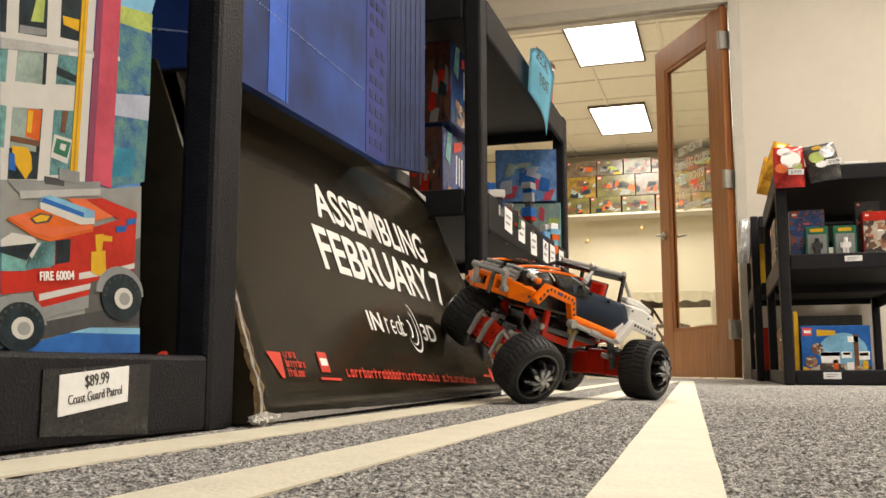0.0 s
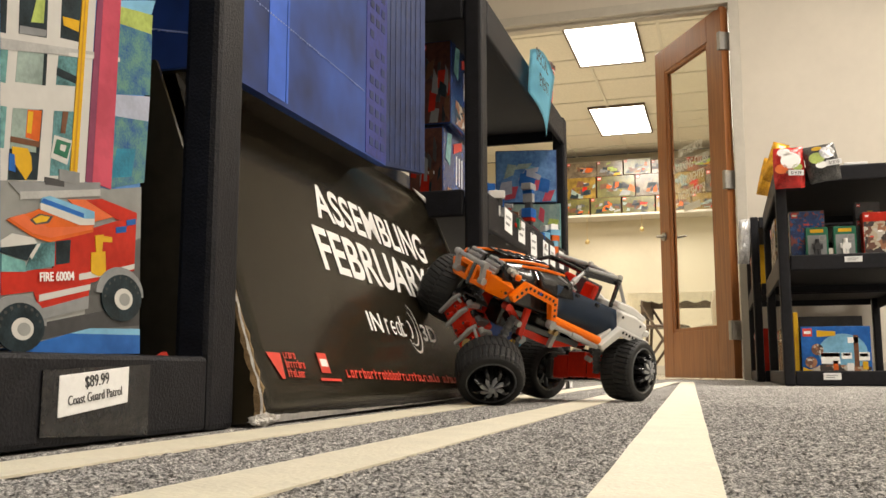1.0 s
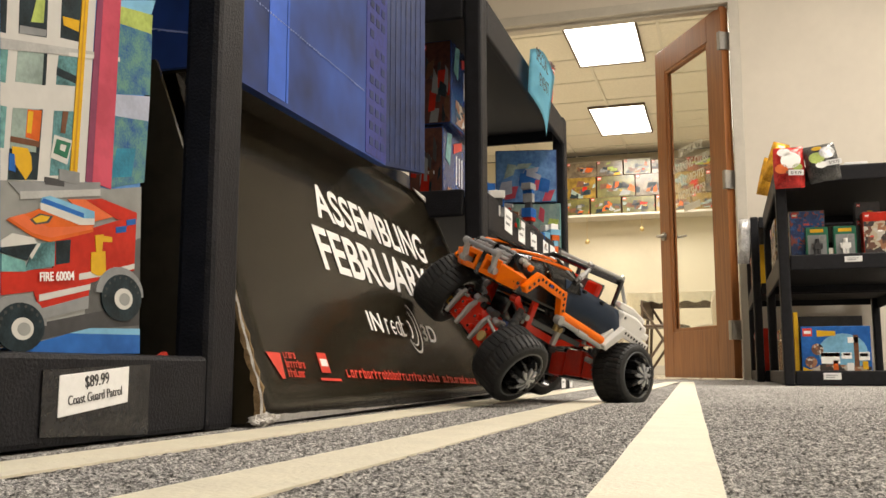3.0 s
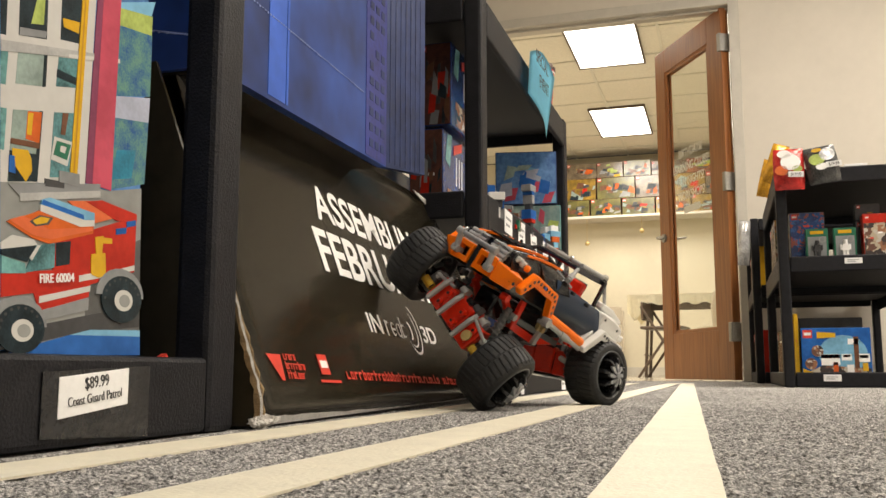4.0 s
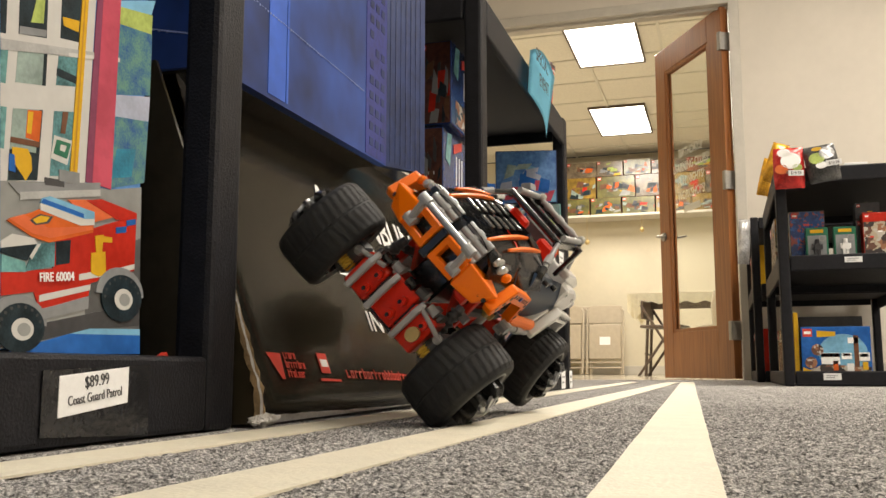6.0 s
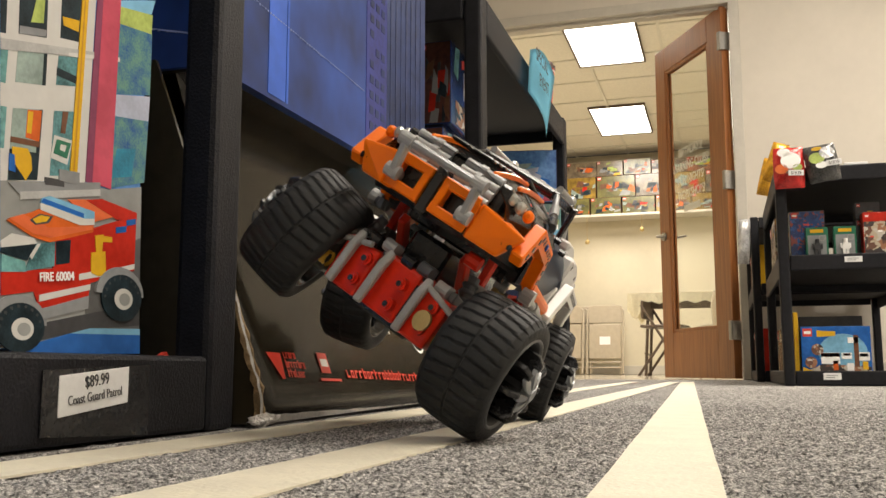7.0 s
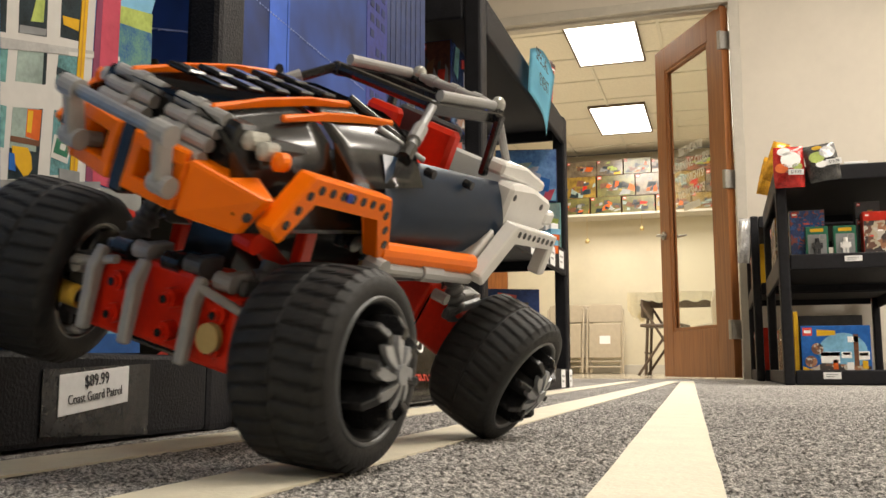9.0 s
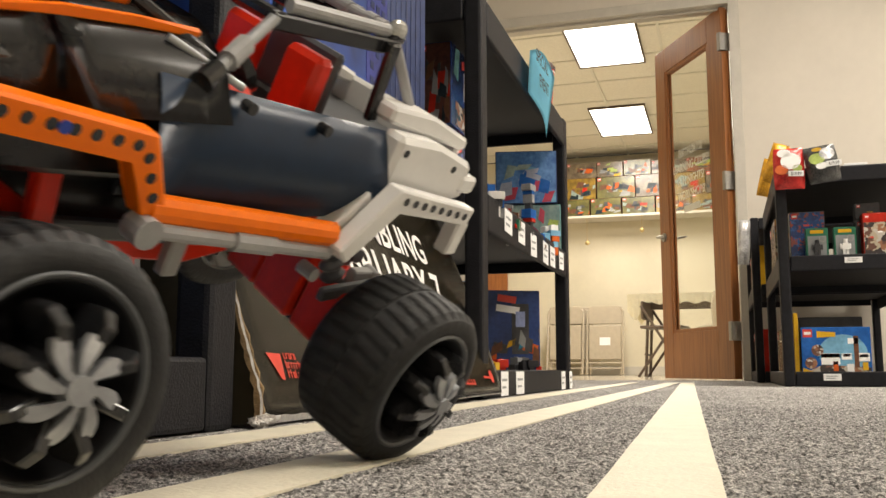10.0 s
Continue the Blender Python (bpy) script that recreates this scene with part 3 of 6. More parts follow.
# printed picture: name, ink, layer, outline on the front (along the shelf, height)
art("printed_sky", "ltblue", [(0.5264, 0.3140), (0.5676, 0.3307), (0.5635, 0.3178), (0.5255, 0.3085)])
art("printed_hill", "lime", [(0.5267, 0.3098), (0.5649, 0.3179), (0.5646, 0.3017), (0.5264, 0.2962)])
art("printed_street", "street", [(0.4250, 0.1614), (0.4880, 0.1727), (0.5237, 0.1750), (0.5605, 0.1838), (0.5652, 0.0720), (0.4333, 0.0638)])
art("printed_foliage", "foliage", [(0.5258, 0.2967), (0.5653, 0.3028), (0.5658, 0.2551), (0.5259, 0.2440)])
art("printed_pavement", "lav", [(0.5259, 0.2440), (0.5659, 0.2542), (0.5652, 0.2339), (0.5265, 0.2277)])
art("printed_street", "dkstreet", [(0.5033, 0.1188), (0.5619, 0.1461), (0.5654, 0.0781), (0.5067, 0.0757)])
art("printed_foliage", "foliage", [(0.5252, 0.2282), (0.5651, 0.2348), (0.5636, 0.1878), (0.5248, 0.1760)])
art("printed_wall", "brick_white", [(0.4146, 0.2828), (0.5005, 0.3199), (0.4989, 0.1749), (0.4250, 0.1614)])
art("printed_hut", "hut", [(0.5300, 0.2056), (0.5518, 0.2108), (0.5480, 0.1889), (0.5261, 0.1836)])
art("printed_window", "win_dark", [(0.4146, 0.2828), (0.4207, 0.2855), (0.4218, 0.2509), (0.4174, 0.2500)])
art("printed_window", "win_dark", [(0.4301, 0.2895), (0.4544, 0.3000), (0.4556, 0.2603), (0.4317, 0.2545)])
art("printed_window", "win_dark", [(0.4666, 0.3053), (0.4858, 0.3136), (0.4860, 0.2682), (0.4677, 0.2647)])
art("printed_window", "teal", [(0.4182, 0.2405), (0.4244, 0.2419), (0.4240, 0.2206), (0.4200, 0.2201)])
art("printed_window", "win_pale", [(0.4321, 0.2439), (0.4569, 0.2503), (0.4571, 0.2294), (0.4315, 0.2237)])
art("printed_window", "win_teal", [(0.4671, 0.2526), (0.4918, 0.2591), (0.4916, 0.2389), (0.4661, 0.2326)])
art("printed_window", "teal", [(0.4212, 0.2059), (0.4261, 0.2066), (0.4260, 0.1809), (0.4233, 0.1809)])
art("printed_window", "win_pale", [(0.4310, 0.2073), (0.4559, 0.2132), (0.4547, 0.1675), (0.4302, 0.1625)])
art("printed_window", "win_teal", [(0.4659, 0.2153), (0.4902, 0.2213), (0.4892, 0.1775), (0.4653, 0.1725)])
art("printed_shadow", "dkgrey", [(0.4326, 0.0727), (0.4620, 0.0784), (0.5633, 0.0981), (0.5651, 0.0822), (0.5066, 0.0768), (0.4606, 0.0672), (0.4334, 0.0625)])
art("printed_window_edge", "win_dark", [(0.4540, 0.2493), (0.4569, 0.2503), (0.4571, 0.2294), (0.4541, 0.2285)])
art("printed_window_edge", "win_dark", [(0.4530, 0.2124), (0.4559, 0.2132), (0.4547, 0.1675), (0.4518, 0.1669)])
art("printed_window_edge", "win_dark", [(0.4662, 0.2444), (0.4913, 0.2439), (0.4916, 0.2389), (0.4661, 0.2390)])
art("printed_figure", "lime", [(0.4462, 0.2889), (0.4520, 0.2914), (0.4519, 0.2687), (0.4412, 0.2654)])
art("printed_figure", "toyyel", [(0.4686, 0.2797), (0.4848, 0.2828), (0.4843, 0.2747), (0.4701, 0.2741)])
art("printed_figure", "grey", [(0.4322, 0.2598), (0.4552, 0.2654), (0.4545, 0.2607), (0.4321, 0.2547)])
art("printed_poster", "toyorg", [(0.4430, 0.2096), (0.4550, 0.2122), (0.4542, 0.1919), (0.4426, 0.1919)])
art("printed_bench", "win_dark", [(0.4304, 0.1819), (0.4538, 0.1846), (0.4537, 0.1676), (0.4307, 0.1629)])
art("printed_poster", "toyyel", [(0.4435, 0.2087), (0.4478, 0.2095), (0.4471, 0.1952), (0.4433, 0.1949)])
art("printed_bench", "brown", [(0.4307, 0.1896), (0.4551, 0.1922), (0.4545, 0.1884), (0.4305, 0.1861)])
art("printed_screen", "brick_white", [(0.4672, 0.1996), (0.4841, 0.2000), (0.4806, 0.1829), (0.4648, 0.1842)])
art("printed_pipe", "brown", [(0.4736, 0.2171), (0.4789, 0.2181), (0.4769, 0.2028), (0.4727, 0.2025)])
art("printed_ledge", "ledge", [(0.4177, 0.2466), (0.5045, 0.2675), (0.5048, 0.2635), (0.4183, 0.2398)])
art("printed_ledge", "brick_white", [(0.4758, 0.2576), (0.5282, 0.2719), (0.5285, 0.2690), (0.4760, 0.2549)])
art("printed_red_column", "plum", [(0.5017, 0.3204), (0.5099, 0.3240), (0.5063, 0.1756), (0.4989, 0.1756)])
art("printed_base", "toyblue", [(0.4337, 0.0595), (0.4513, 0.0642), (0.4915, 0.0736), (0.5656, 0.0757), (0.5666, 0.0618)])
art("printed_chair", "toyyel", [(0.4321, 0.1837), (0.4450, 0.1854), (0.4483, 0.1804), (0.4494, 0.1728), (0.4448, 0.1654), (0.4387, 0.1705), (0.4328, 0.1755)])
art("printed_chair", "toyblue", [(0.4302, 0.1791), (0.4343, 0.1793), (0.4361, 0.1686), (0.4306, 0.1688)])
art("printed_screen", "toygreen", [(0.4694, 0.1975), (0.4827, 0.1978), (0.4798, 0.1868), (0.4671, 0.1877)])
art("printed_red_column", "pink", [(0.5075, 0.3229), (0.5264, 0.3311), (0.5255, 0.1754), (0.5057, 0.1762)])
art("printed_step", "grey", [(0.4312, 0.1613), (0.5138, 0.1779), (0.5144, 0.1693), (0.4409, 0.1556)])
art("printed_base", "ltblue", [(0.4915, 0.0736), (0.5110, 0.0778), (0.5653, 0.0797), (0.5656, 0.0752)])
art("printed_mark", "brick_white", [(0.4733, 0.1951), (0.4786, 0.1953), (0.4773, 0.1908), (0.4726, 0.1912)])
art("printed_step", "ledge", [(0.4407, 0.1576), (0.5141, 0.1732), (0.5145, 0.1685), (0.4411, 0.1528)])
art("printed_step", "dkgrey", [(0.4609, 0.1709), (0.4783, 0.1722), (0.4786, 0.1678), (0.4613, 0.1659)])
art("printed_truck_side", "toyred", [(0.4296, 0.1074), (0.4726, 0.1140), (0.4730, 0.1337), (0.5098, 0.1458), (0.5553, 0.1618), (0.5556, 0.1213), (0.5087, 0.1080), (0.5076, 0.0995), (0.4628, 0.0872), (0.4570, 0.0980), (0.4308, 0.0935)])
art("printed_pole", "toyyel", [(0.4864, 0.3138), (0.4925, 0.3165), (0.4902, 0.1785), (0.4832, 0.1778)])
art("printed_windscreen", "brick_white", [(0.4280, 0.1257), (0.4365, 0.1313), (0.4543, 0.1311), (0.4585, 0.1274), (0.4284, 0.1217)])
art("printed_windscreen", "win_dark", [(0.4284, 0.1217), (0.4584, 0.1281), (0.4498, 0.1165), (0.4286, 0.1187)])
art("printed_pole", "amber", [(0.4886, 0.3148), (0.4897, 0.3152), (0.4875, 0.1779), (0.4859, 0.1776)])
art("printed_pole_base", "grey", [(0.4730, 0.1786), (0.4923, 0.1801), (0.4930, 0.1714), (0.4736, 0.1713)])
art("printed_truck_roof", "toyorg", [(0.4314, 0.1387), (0.4516, 0.1469), (0.4634, 0.1525), (0.5090, 0.1480), (0.5089, 0.1426), (0.4682, 0.1301), (0.4533, 0.1316)])
art("printed_truck_top", "flame", [(0.4824, 0.1603), (0.5032, 0.1641), (0.5373, 0.1589), (0.5089, 0.1495)])
art("printed_cab_window", "win_teal", [(0.4565, 0.1278), (0.4732, 0.1312), (0.4735, 0.1156), (0.4485, 0.1097)])
art("printed_stripe", "brick_white", [(0.4971, 0.1129), (0.5207, 0.1184), (0.5211, 0.1138), (0.4974, 0.1088)])
art("printed_stripe", "brick_white", [(0.5255, 0.1181), (0.5553, 0.1262), (0.5555, 0.1225), (0.5330, 0.1165)])
art("printed_sill", "grey", [(0.4628, 0.0876), (0.5077, 0.0991), (0.5078, 0.0908), (0.4624, 0.0805)])
art("printed_truck_roof", "flame", [(0.4330, 0.1400), (0.4531, 0.1337), (0.4690, 0.1331), (0.5082, 0.1444), (0.5080, 0.1467), (0.4665, 0.1393), (0.4446, 0.1443)])
art("printed_badge", "dkgrey", [(0.4496, 0.1416), (0.4579, 0.1469), (0.4699, 0.1471), (0.4662, 0.1421), (0.4546, 0.1392)])
art("printed_truck_top", "toyred", [(0.4998, 0.1631), (0.5158, 0.1668), (0.5552, 0.1635), (0.5556, 0.1585), (0.5338, 0.1551)])
art("printed_cab_window", "win_dark", [(0.4737, 0.1316), (0.4872, 0.1345), (0.4873, 0.1193), (0.4749, 0.1165)])
art("printed_cab_window", "brick_white", [(0.4514, 0.1194), (0.4575, 0.1279), (0.4604, 0.1283), (0.4535, 0.1176)])
art("printed_bonnet", "teal", [(0.4287, 0.1180), (0.4480, 0.1155), (0.4494, 0.1095), (0.4296, 0.1074)])
art("printed_stripe", "brick_white", [(0.4616, 0.0963), (0.5088, 0.1072), (0.5085, 0.1034), (0.4619, 0.0921)])
art("printed_badge", "toyyel", [(0.4519, 0.1424), (0.4589, 0.1460), (0.4669, 0.1462), (0.4642, 0.1429), (0.4555, 0.1404)])
art("printed_light_bar", "brick_white", [(0.4578, 0.1537), (0.4986, 0.1506), (0.5093, 0.1523), (0.5096, 0.1477), (0.4956, 0.1452), (0.4582, 0.1494)])
art("printed_side_lamp", "toyblue", [(0.5324, 0.1496), (0.5442, 0.1522), (0.5439, 0.1477), (0.5327, 0.1452)])
art("printed_side_lamp", "toyblue", [(0.5439, 0.1563), (0.5542, 0.1592), (0.5545, 0.1550), (0.5442, 0.1522)])
art("printed_light_bar", "ltblue", [(0.4590, 0.1571), (0.4658, 0.1595), (0.5090, 0.1566), (0.5093, 0.1519), (0.4986, 0.1502), (0.4583, 0.1538)])
art("printed_extinguisher", "toyyel", [(0.5077, 0.1285), (0.5221, 0.1311), (0.5239, 0.1156), (0.5164, 0.1133), (0.5087, 0.1148)])
art("printed_extinguisher", "toyyel", [(0.5108, 0.1405), (0.5195, 0.1425), (0.5187, 0.1291), (0.5129, 0.1284)])
art("printed_light_bar", "toyblue", [(0.4583, 0.1541), (0.4986, 0.1506), (0.4983, 0.1536), (0.4600, 0.1570)])
art("printed_extinguisher", "toyyel", [(0.5131, 0.1412), (0.5286, 0.1419), (0.5289, 0.1383), (0.5146, 0.1368)])
for y, z, r in ((0.4476, 0.0755, 0.0136), (0.5425, 0.1005, 0.0150)):
    art("printed_mudguard", "grey", [q for q in disc(y - 0.002, z + 0.002, r * 1.3, 1.35) if q[1] > z - 0.001])
    art("printed_tyre", "win_dark", disc(y, z, r * 1.1, 1.35))
    for i in range(9):
        a = radians(20 + i * 20)
        art("printed_tread_block", "dkgrey", disc(y + r * 1.25 * math.cos(a), z + r * 0.95 * math.sin(a), 0.0011, 1.2, 6))
    art("printed_rim", "brick_white", disc(y + 0.0015, z - 0.0008, r * 0.5, 1.35))
    art("printed_hub", "street", disc(y + 0.0025, z - 0.001, r * 0.3, 1.35))
lettering("printed_words", "FIRE 60004", 0.0080, "print_white", firebox, Matrix.Translation((FB + 0.0021, 0.460, 0.1045)) @ pose(0, 0, 0, 0, 0, 0) @ SIDE @ pose(0, 0, 0, 0, 0, 7), 0.86, 0.00015)

# price tag behind its clear sleeve on the tray's lip
M["sleeve"] = mat("clear_sleeve_tape", (0.02, 0.02, 0.022), 0.2, var=0.3, scale=40, bump=0.3, bump_scale=60)
tag = thing("price_tag", "white price tag under clear tape on the black shelf lip", "price tag", "price tags")
part("tape_sleeve", prism([(0.463, 0.009), (0.572, 0.004), (0.572, 0.054), (0.463, 0.05)], "x", -0.3995, -0.3988), "sleeve", tag, "clear glossy tape")
part("label", prism([(0.477, 0.0202), (0.5465, 0.0278), (0.5465, 0.0525), (0.477, 0.0465)], "x", -0.3987, -0.398, 0.0002), "paper", tag)
lettering("price", "$89.99", 0.0112, "ink", tag, Matrix.Translation((-0.3976, 0.513, 0.0398)) @ SIDE @ pose(0, 0, 0, 0, 0, 6), 0.8, -0.00012, "CENTER")
lettering("product_line", "Coast Guard Patrol", 0.0090, "ink", tag, Matrix.Translation((-0.3976, 0.5125, 0.0303)) @ SIDE @ pose(0, 0, 0, 0, 0, 6), 0.76, -0.00012, "CENTER")

solid("paper_scrap", prism([(0.624, 0.0615), (0.633, 0.0615), (0.631, 0.0645)], "x", -0.43, -0.425), "print_red", "small red paper scrap lying on the shelf tray", "scrap")
# ---------- things on the tagged shelf unit ----------
M["art_red"] = collage_mat("red_brown_artwork", [(0.3, 0.03, 0.02), (0.12, 0.05, 0.04), (0.4, 0.1, 0.05), (0.05, 0.03, 0.04), (0.2, 0.2, 0.25)], 85)
M["art_blue"] = collage_mat("blue_artwork", [(0.02, 0.06, 0.22), (0.03, 0.1, 0.3), (0.02, 0.04, 0.14), (0.25, 0.06, 0.05)], 75)
M["art_teal"] = collage_mat("pale_blue_artwork", [(0.06, 0.2, 0.45), (0.14, 0.34, 0.6), (0.05, 0.14, 0.36), (0.3, 0.4, 0.6), (0.1, 0.25, 0.5)], 55)
M["art_yel"] = collage_mat("yellow_artwork", [(0.350, 0.210, 0.035), (0.112, 0.070, 0.021), (0.420, 0.315, 0.112), (0.035, 0.035, 0.021), (0.210, 0.084, 0.028), (0.280, 0.224, 0.140)], 42)
M["art_olive"] = collage_mat("olive_artwork", [(0.070, 0.070, 0.028), (0.196, 0.154, 0.056), (0.028, 0.035, 0.021), (0.280, 0.140, 0.035), (0.126, 0.056, 0.028), (0.280, 0.252, 0.182)], 42)
M["art_sand"] = collage_mat("sand_artwork", [(0.45, 0.38, 0.28), (0.3, 0.14, 0.08), (0.14, 0.07, 0.05), (0.5, 0.46, 0.4), (0.05, 0.04, 0.04)], 48)
M["clearbag"] = mat("crinkled_foil", (0.5, 0.5, 0.5), 0.2, 0.3, var=0.4, scale=30, bump=0.8, bump_scale=50)


def printed_scene(t, w, h, seed, inks_, n=9, depth=-0.0012):
    """Artwork on a carton's face: slanted patches of ink in a cluster round the middle, each its own shape."""
    rn_ = random.Random(seed)
    for i in range(n):
        cx, cz = rn_.gauss(0.05 * w, w * 0.22), h * (0.42 + rn_.gauss(0, 0.16))
        a, b, sk = w * rn_.uniform(0.05, 0.17), h * rn_.uniform(0.05, 0.15), rn_.uniform(-0.5, 0.5) * h * 0.2
        pts = [(cx - a, cz - b), (cx + a * rn_.uniform(0.5, 1), cz - b + sk), (cx + a, cz + b * rn_.uniform(0.2, 1) + sk), (cx - a * rn_.uniform(0.2, 0.9), cz + b)]
        pts = [(max(-w / 2 + 0.003, min(w / 2 - 0.003, p)), max(0.003, min(h - 0.003, q))) for p, q in pts]
        part("printed_shape", prism(pts, "y", depth - 0.00006 * i - 0.0004, depth), inks_[i % len(inks_)], t)


for key_, c1, c2 in (("face_gold", (0.36, 0.22, 0.03), (0.12, 0.08, 0.02)), ("face_sage", (0.19, 0.17, 0.05), (0.06, 0.06, 0.025)), ("face_dust", (0.24, 0.19, 0.12), (0.08, 0.06, 0.045)),
                     ("face_rust", (0.38, 0.13, 0.05), (0.14, 0.06, 0.04)), ("face_sky", (0.16, 0.34, 0.66), (0.05, 0.13, 0.36)), ("face_film", (0.17, 0.07, 0.05), (0.06, 0.03, 0.03)),
                     ("face_navy", (0.025, 0.06, 0.22), (0.012, 0.028, 0.1)), ("face_mint", (0.3, 0.4, 0.36), (0.12, 0.22, 0.24))):
    M[key_] = mat(key_ + "_print", c1, 0.25, scale=14, second=c2)


def carton(name, label, m, w, d, h, face, side, group="boxed toy sets", logo=True, band=None, bars=2):
    """A toy carton with its front facing -y of its pose: card body, printed face and spine, a plain logo block and bars for small print."""
    t = thing(name, label, "toy box", group, m=m)
    part("carton", box(-w / 2, w / 2, 0, d, 0, h, 0.0015), side, t)
    part("printed_face", box(-w / 2 + 0.002, w / 2 - 0.002, -0.0006, -0.0001, 0.002, h - 0.002), face, t)
    if logo:
        s = min(w, h) * 0.16
        part("logo_block", box(-w / 2 + 0.006, -w / 2 + 0.006 + s * 1.1, -0.0012, -0.0007, h - 0.006 - s, h - 0.006), "print_red", t, "plain red logo block")
        part("logo_bar", box(-w / 2 + 0.006 + s * 0.15, -w / 2 + 0.006 + s * 0.95, -0.0016, -0.0012, h - 0.006 - s * 0.68, h - 0.006 - s * 0.32), "print_white", t)
    if band:
        part("colour_band", box(-w / 2 + 0.002, w / 2 - 0.002, -0.001, -0.0006, h * 0.8, h - 0.003), band, t)
    rn = random.Random(int(w * 9999 + h * 777))
    for i in range(bars):
        x = rn.uniform(-w * 0.3, w * 0.2)
        z = h * rn.uniform(0.08, 0.75)
        part("print_bar", box(x, x + w * rn.uniform(0.12, 0.25), -0.0012, -0.0007, z, z + h * 0.035), rn.choice(("print_white", "toyyel", "print_red")), t)
    return t


S2, S1, S3 = 0.355, 0.033, 0.727      # standing heights on the three trays of the tagged unit
for z, x in ((S2 + 0.002, -0.545), (S2 + 0.178, -0.528)):
    c = carton("toy_box", "upright toy carton with red artwork and a dark blue spine", pose(x, 1.66, z), 0.07, 0.17, 0.17, "face_film", "face_navy", "film toy cartons", bars=1)
    printed_scene(c, 0.07, 0.17, int(z * 1000), ("dkgrey", "toyred", "brown", "grey", "win_dark"), 14)
    part("spine_stripe", prism([(0.03, 0.165), (0.06, 0.168), (0.045, 0.10), (0.015, 0.11)], "x", 0.0352, 0.0358), "teal", c)
    part("spine_logo", prism([(0.07, 0.13), (0.13, 0.15), (0.13, 0.168), (0.07, 0.15)], "x", 0.036, 0.0366), "print_red", c)
    for i in range(3):
        part("print_bar", box(0.0352, 0.0357, 0.09 + i * 0.02, 0.096 + i * 0.02, 0.07, 0.13), "print_white", c)
    part("spine_picture", box(0.0352, 0.0356, 0.03, 0.15, 0.006, 0.055), "art_sand", c)
carton("toy_box", "orange toy carton on the bottom tray", pose(-0.51, 1.68, S1), 0.09, 0.05, 0.19, "art_yel", "art_teal", "film toy cartons", bars=3)
carton("toy_box", "small toy cartons with blue artwork lying on the shelf", pose(-0.58, 1.72, S2), 0.16, 0.12, 0.055, "art_red", "art_blue", "film toy cartons")
c = carton("toy_box", "pale blue toy box standing on the shelf", pose(-0.49, 2.36, S2 + 0.142, 0, 0, 12), 0.165, 0.06, 0.145, "face_sky", "blue_dark", bars=0, logo=False)
printed_scene(c, 0.165, 0.145, 3, ("ltblue", "lav", "pink", "toyblue", "win_pale"), 14)
c = carton("toy_box", "toy box with pink and green artwork", pose(-0.47, 2.37, S2, 0, 0, 12), 0.14, 0.05, 0.14, "face_mint", "teal", bars=0, logo=False)
printed_scene(c, 0.14, 0.14, 8, ("pink", "lime", "brick_white", "hut", "plum"), 14)
c = carton("toy_box", "tall dark blue film toy box with red lettering bars", pose(-0.52, 2.30, S1, 0, 0, 26), 0.15, 0.05, 0.225, "face_navy", "face_navy", "film toy cartons", logo=False, bars=0)
printed_scene(c, 0.15, 0.16, 11, ("dkgrey", "toyorg", "hut", "street", "brown", "toyyel"), 14, -0.0006)
for i, wd in enumerate((0.05, 0.062)):
    part("print_bar", box(-0.066, -0.066 + wd, -0.0014, -0.0008, 0.19 - i * 0.026, 0.208 - i * 0.026), "print_red" if i == 0 else "print_white", c, m=pose(0, 0, 0, 0, 8, 0))
part("printed_robot", box(0.0, 0.045, -0.0013, -0.0007, 0.06, 0.19), "dkgrey", c)
part("printed_robot", box(0.01, 0.035, -0.0018, -0.0012, 0.13, 0.17), "streak", c)


def brick_toy(name, label, x, y, z, seed, keys, n=9, spread=0.035, size=0.012):
    """A little built toy: stacked bricks with studs."""
    t = thing(name, label, "toy", "built display toys", m=pose(x, y, z, 0, 0, seed * 37 % 90))
    rn = random.Random(seed)
    hts = {}
    for i in range(n):
        gx, gy = rn.randint(-1, 1), rn.randint(-1, 1)
        w, d, h = size * rn.choice((1, 1.6, 2.2)), size * rn.choice((1, 1.6)), size * rn.choice((0.6, 1, 1.4))
        bx, by = gx * spread * 0.45, gy * spread * 0.45
        zz = hts.get((gx, gy), 0.0)
        bm = box(bx - w / 2, bx + w / 2, by - d / 2, by + d / 2, zz, zz + h, 0.0006)
        add_rod(bm, (bx, by, zz + h - 0.0005), (bx, by, zz + h + 0.002), size * 0.3, n=8)
        part("brick", bm, keys[i % len(keys)], t)
        hts[(gx, gy)] = zz + h
    return t


toy_sets = [("print_white", "grey", "dkgrey", "toyblue"), ("toyblue", "brown", "toyyel", "print_white"), ("toygreen", "brown", "toyred", "grey"),
            ("print_white", "toyorg", "ltblue", "dkgrey"), ("dkgrey", "grey", "toyred", "toyblue")]
for i in range(9):
    brick_toy("display_toy", "small built brick toy with studs on the shelf", -0.425 - 0.02 * (i % 2), 1.68 + 0.075 * i, S2 - 0.012, i + 3, toy_sets[i % 5], n=18, spread=0.032, size=0.0145)
brick_toy("display_toy", "dark grey built toy vehicle on the bottom tray", -0.455, 2.13, S1, 21, ("dkgrey", "shelf", "grey"), n=16, spread=0.05, size=0.016)
brick_toy("display_toy", "orange and red built toy on the bottom tray", -0.44, 2.32, S1, 22, ("toyorg", "toyred", "brown"), n=9)
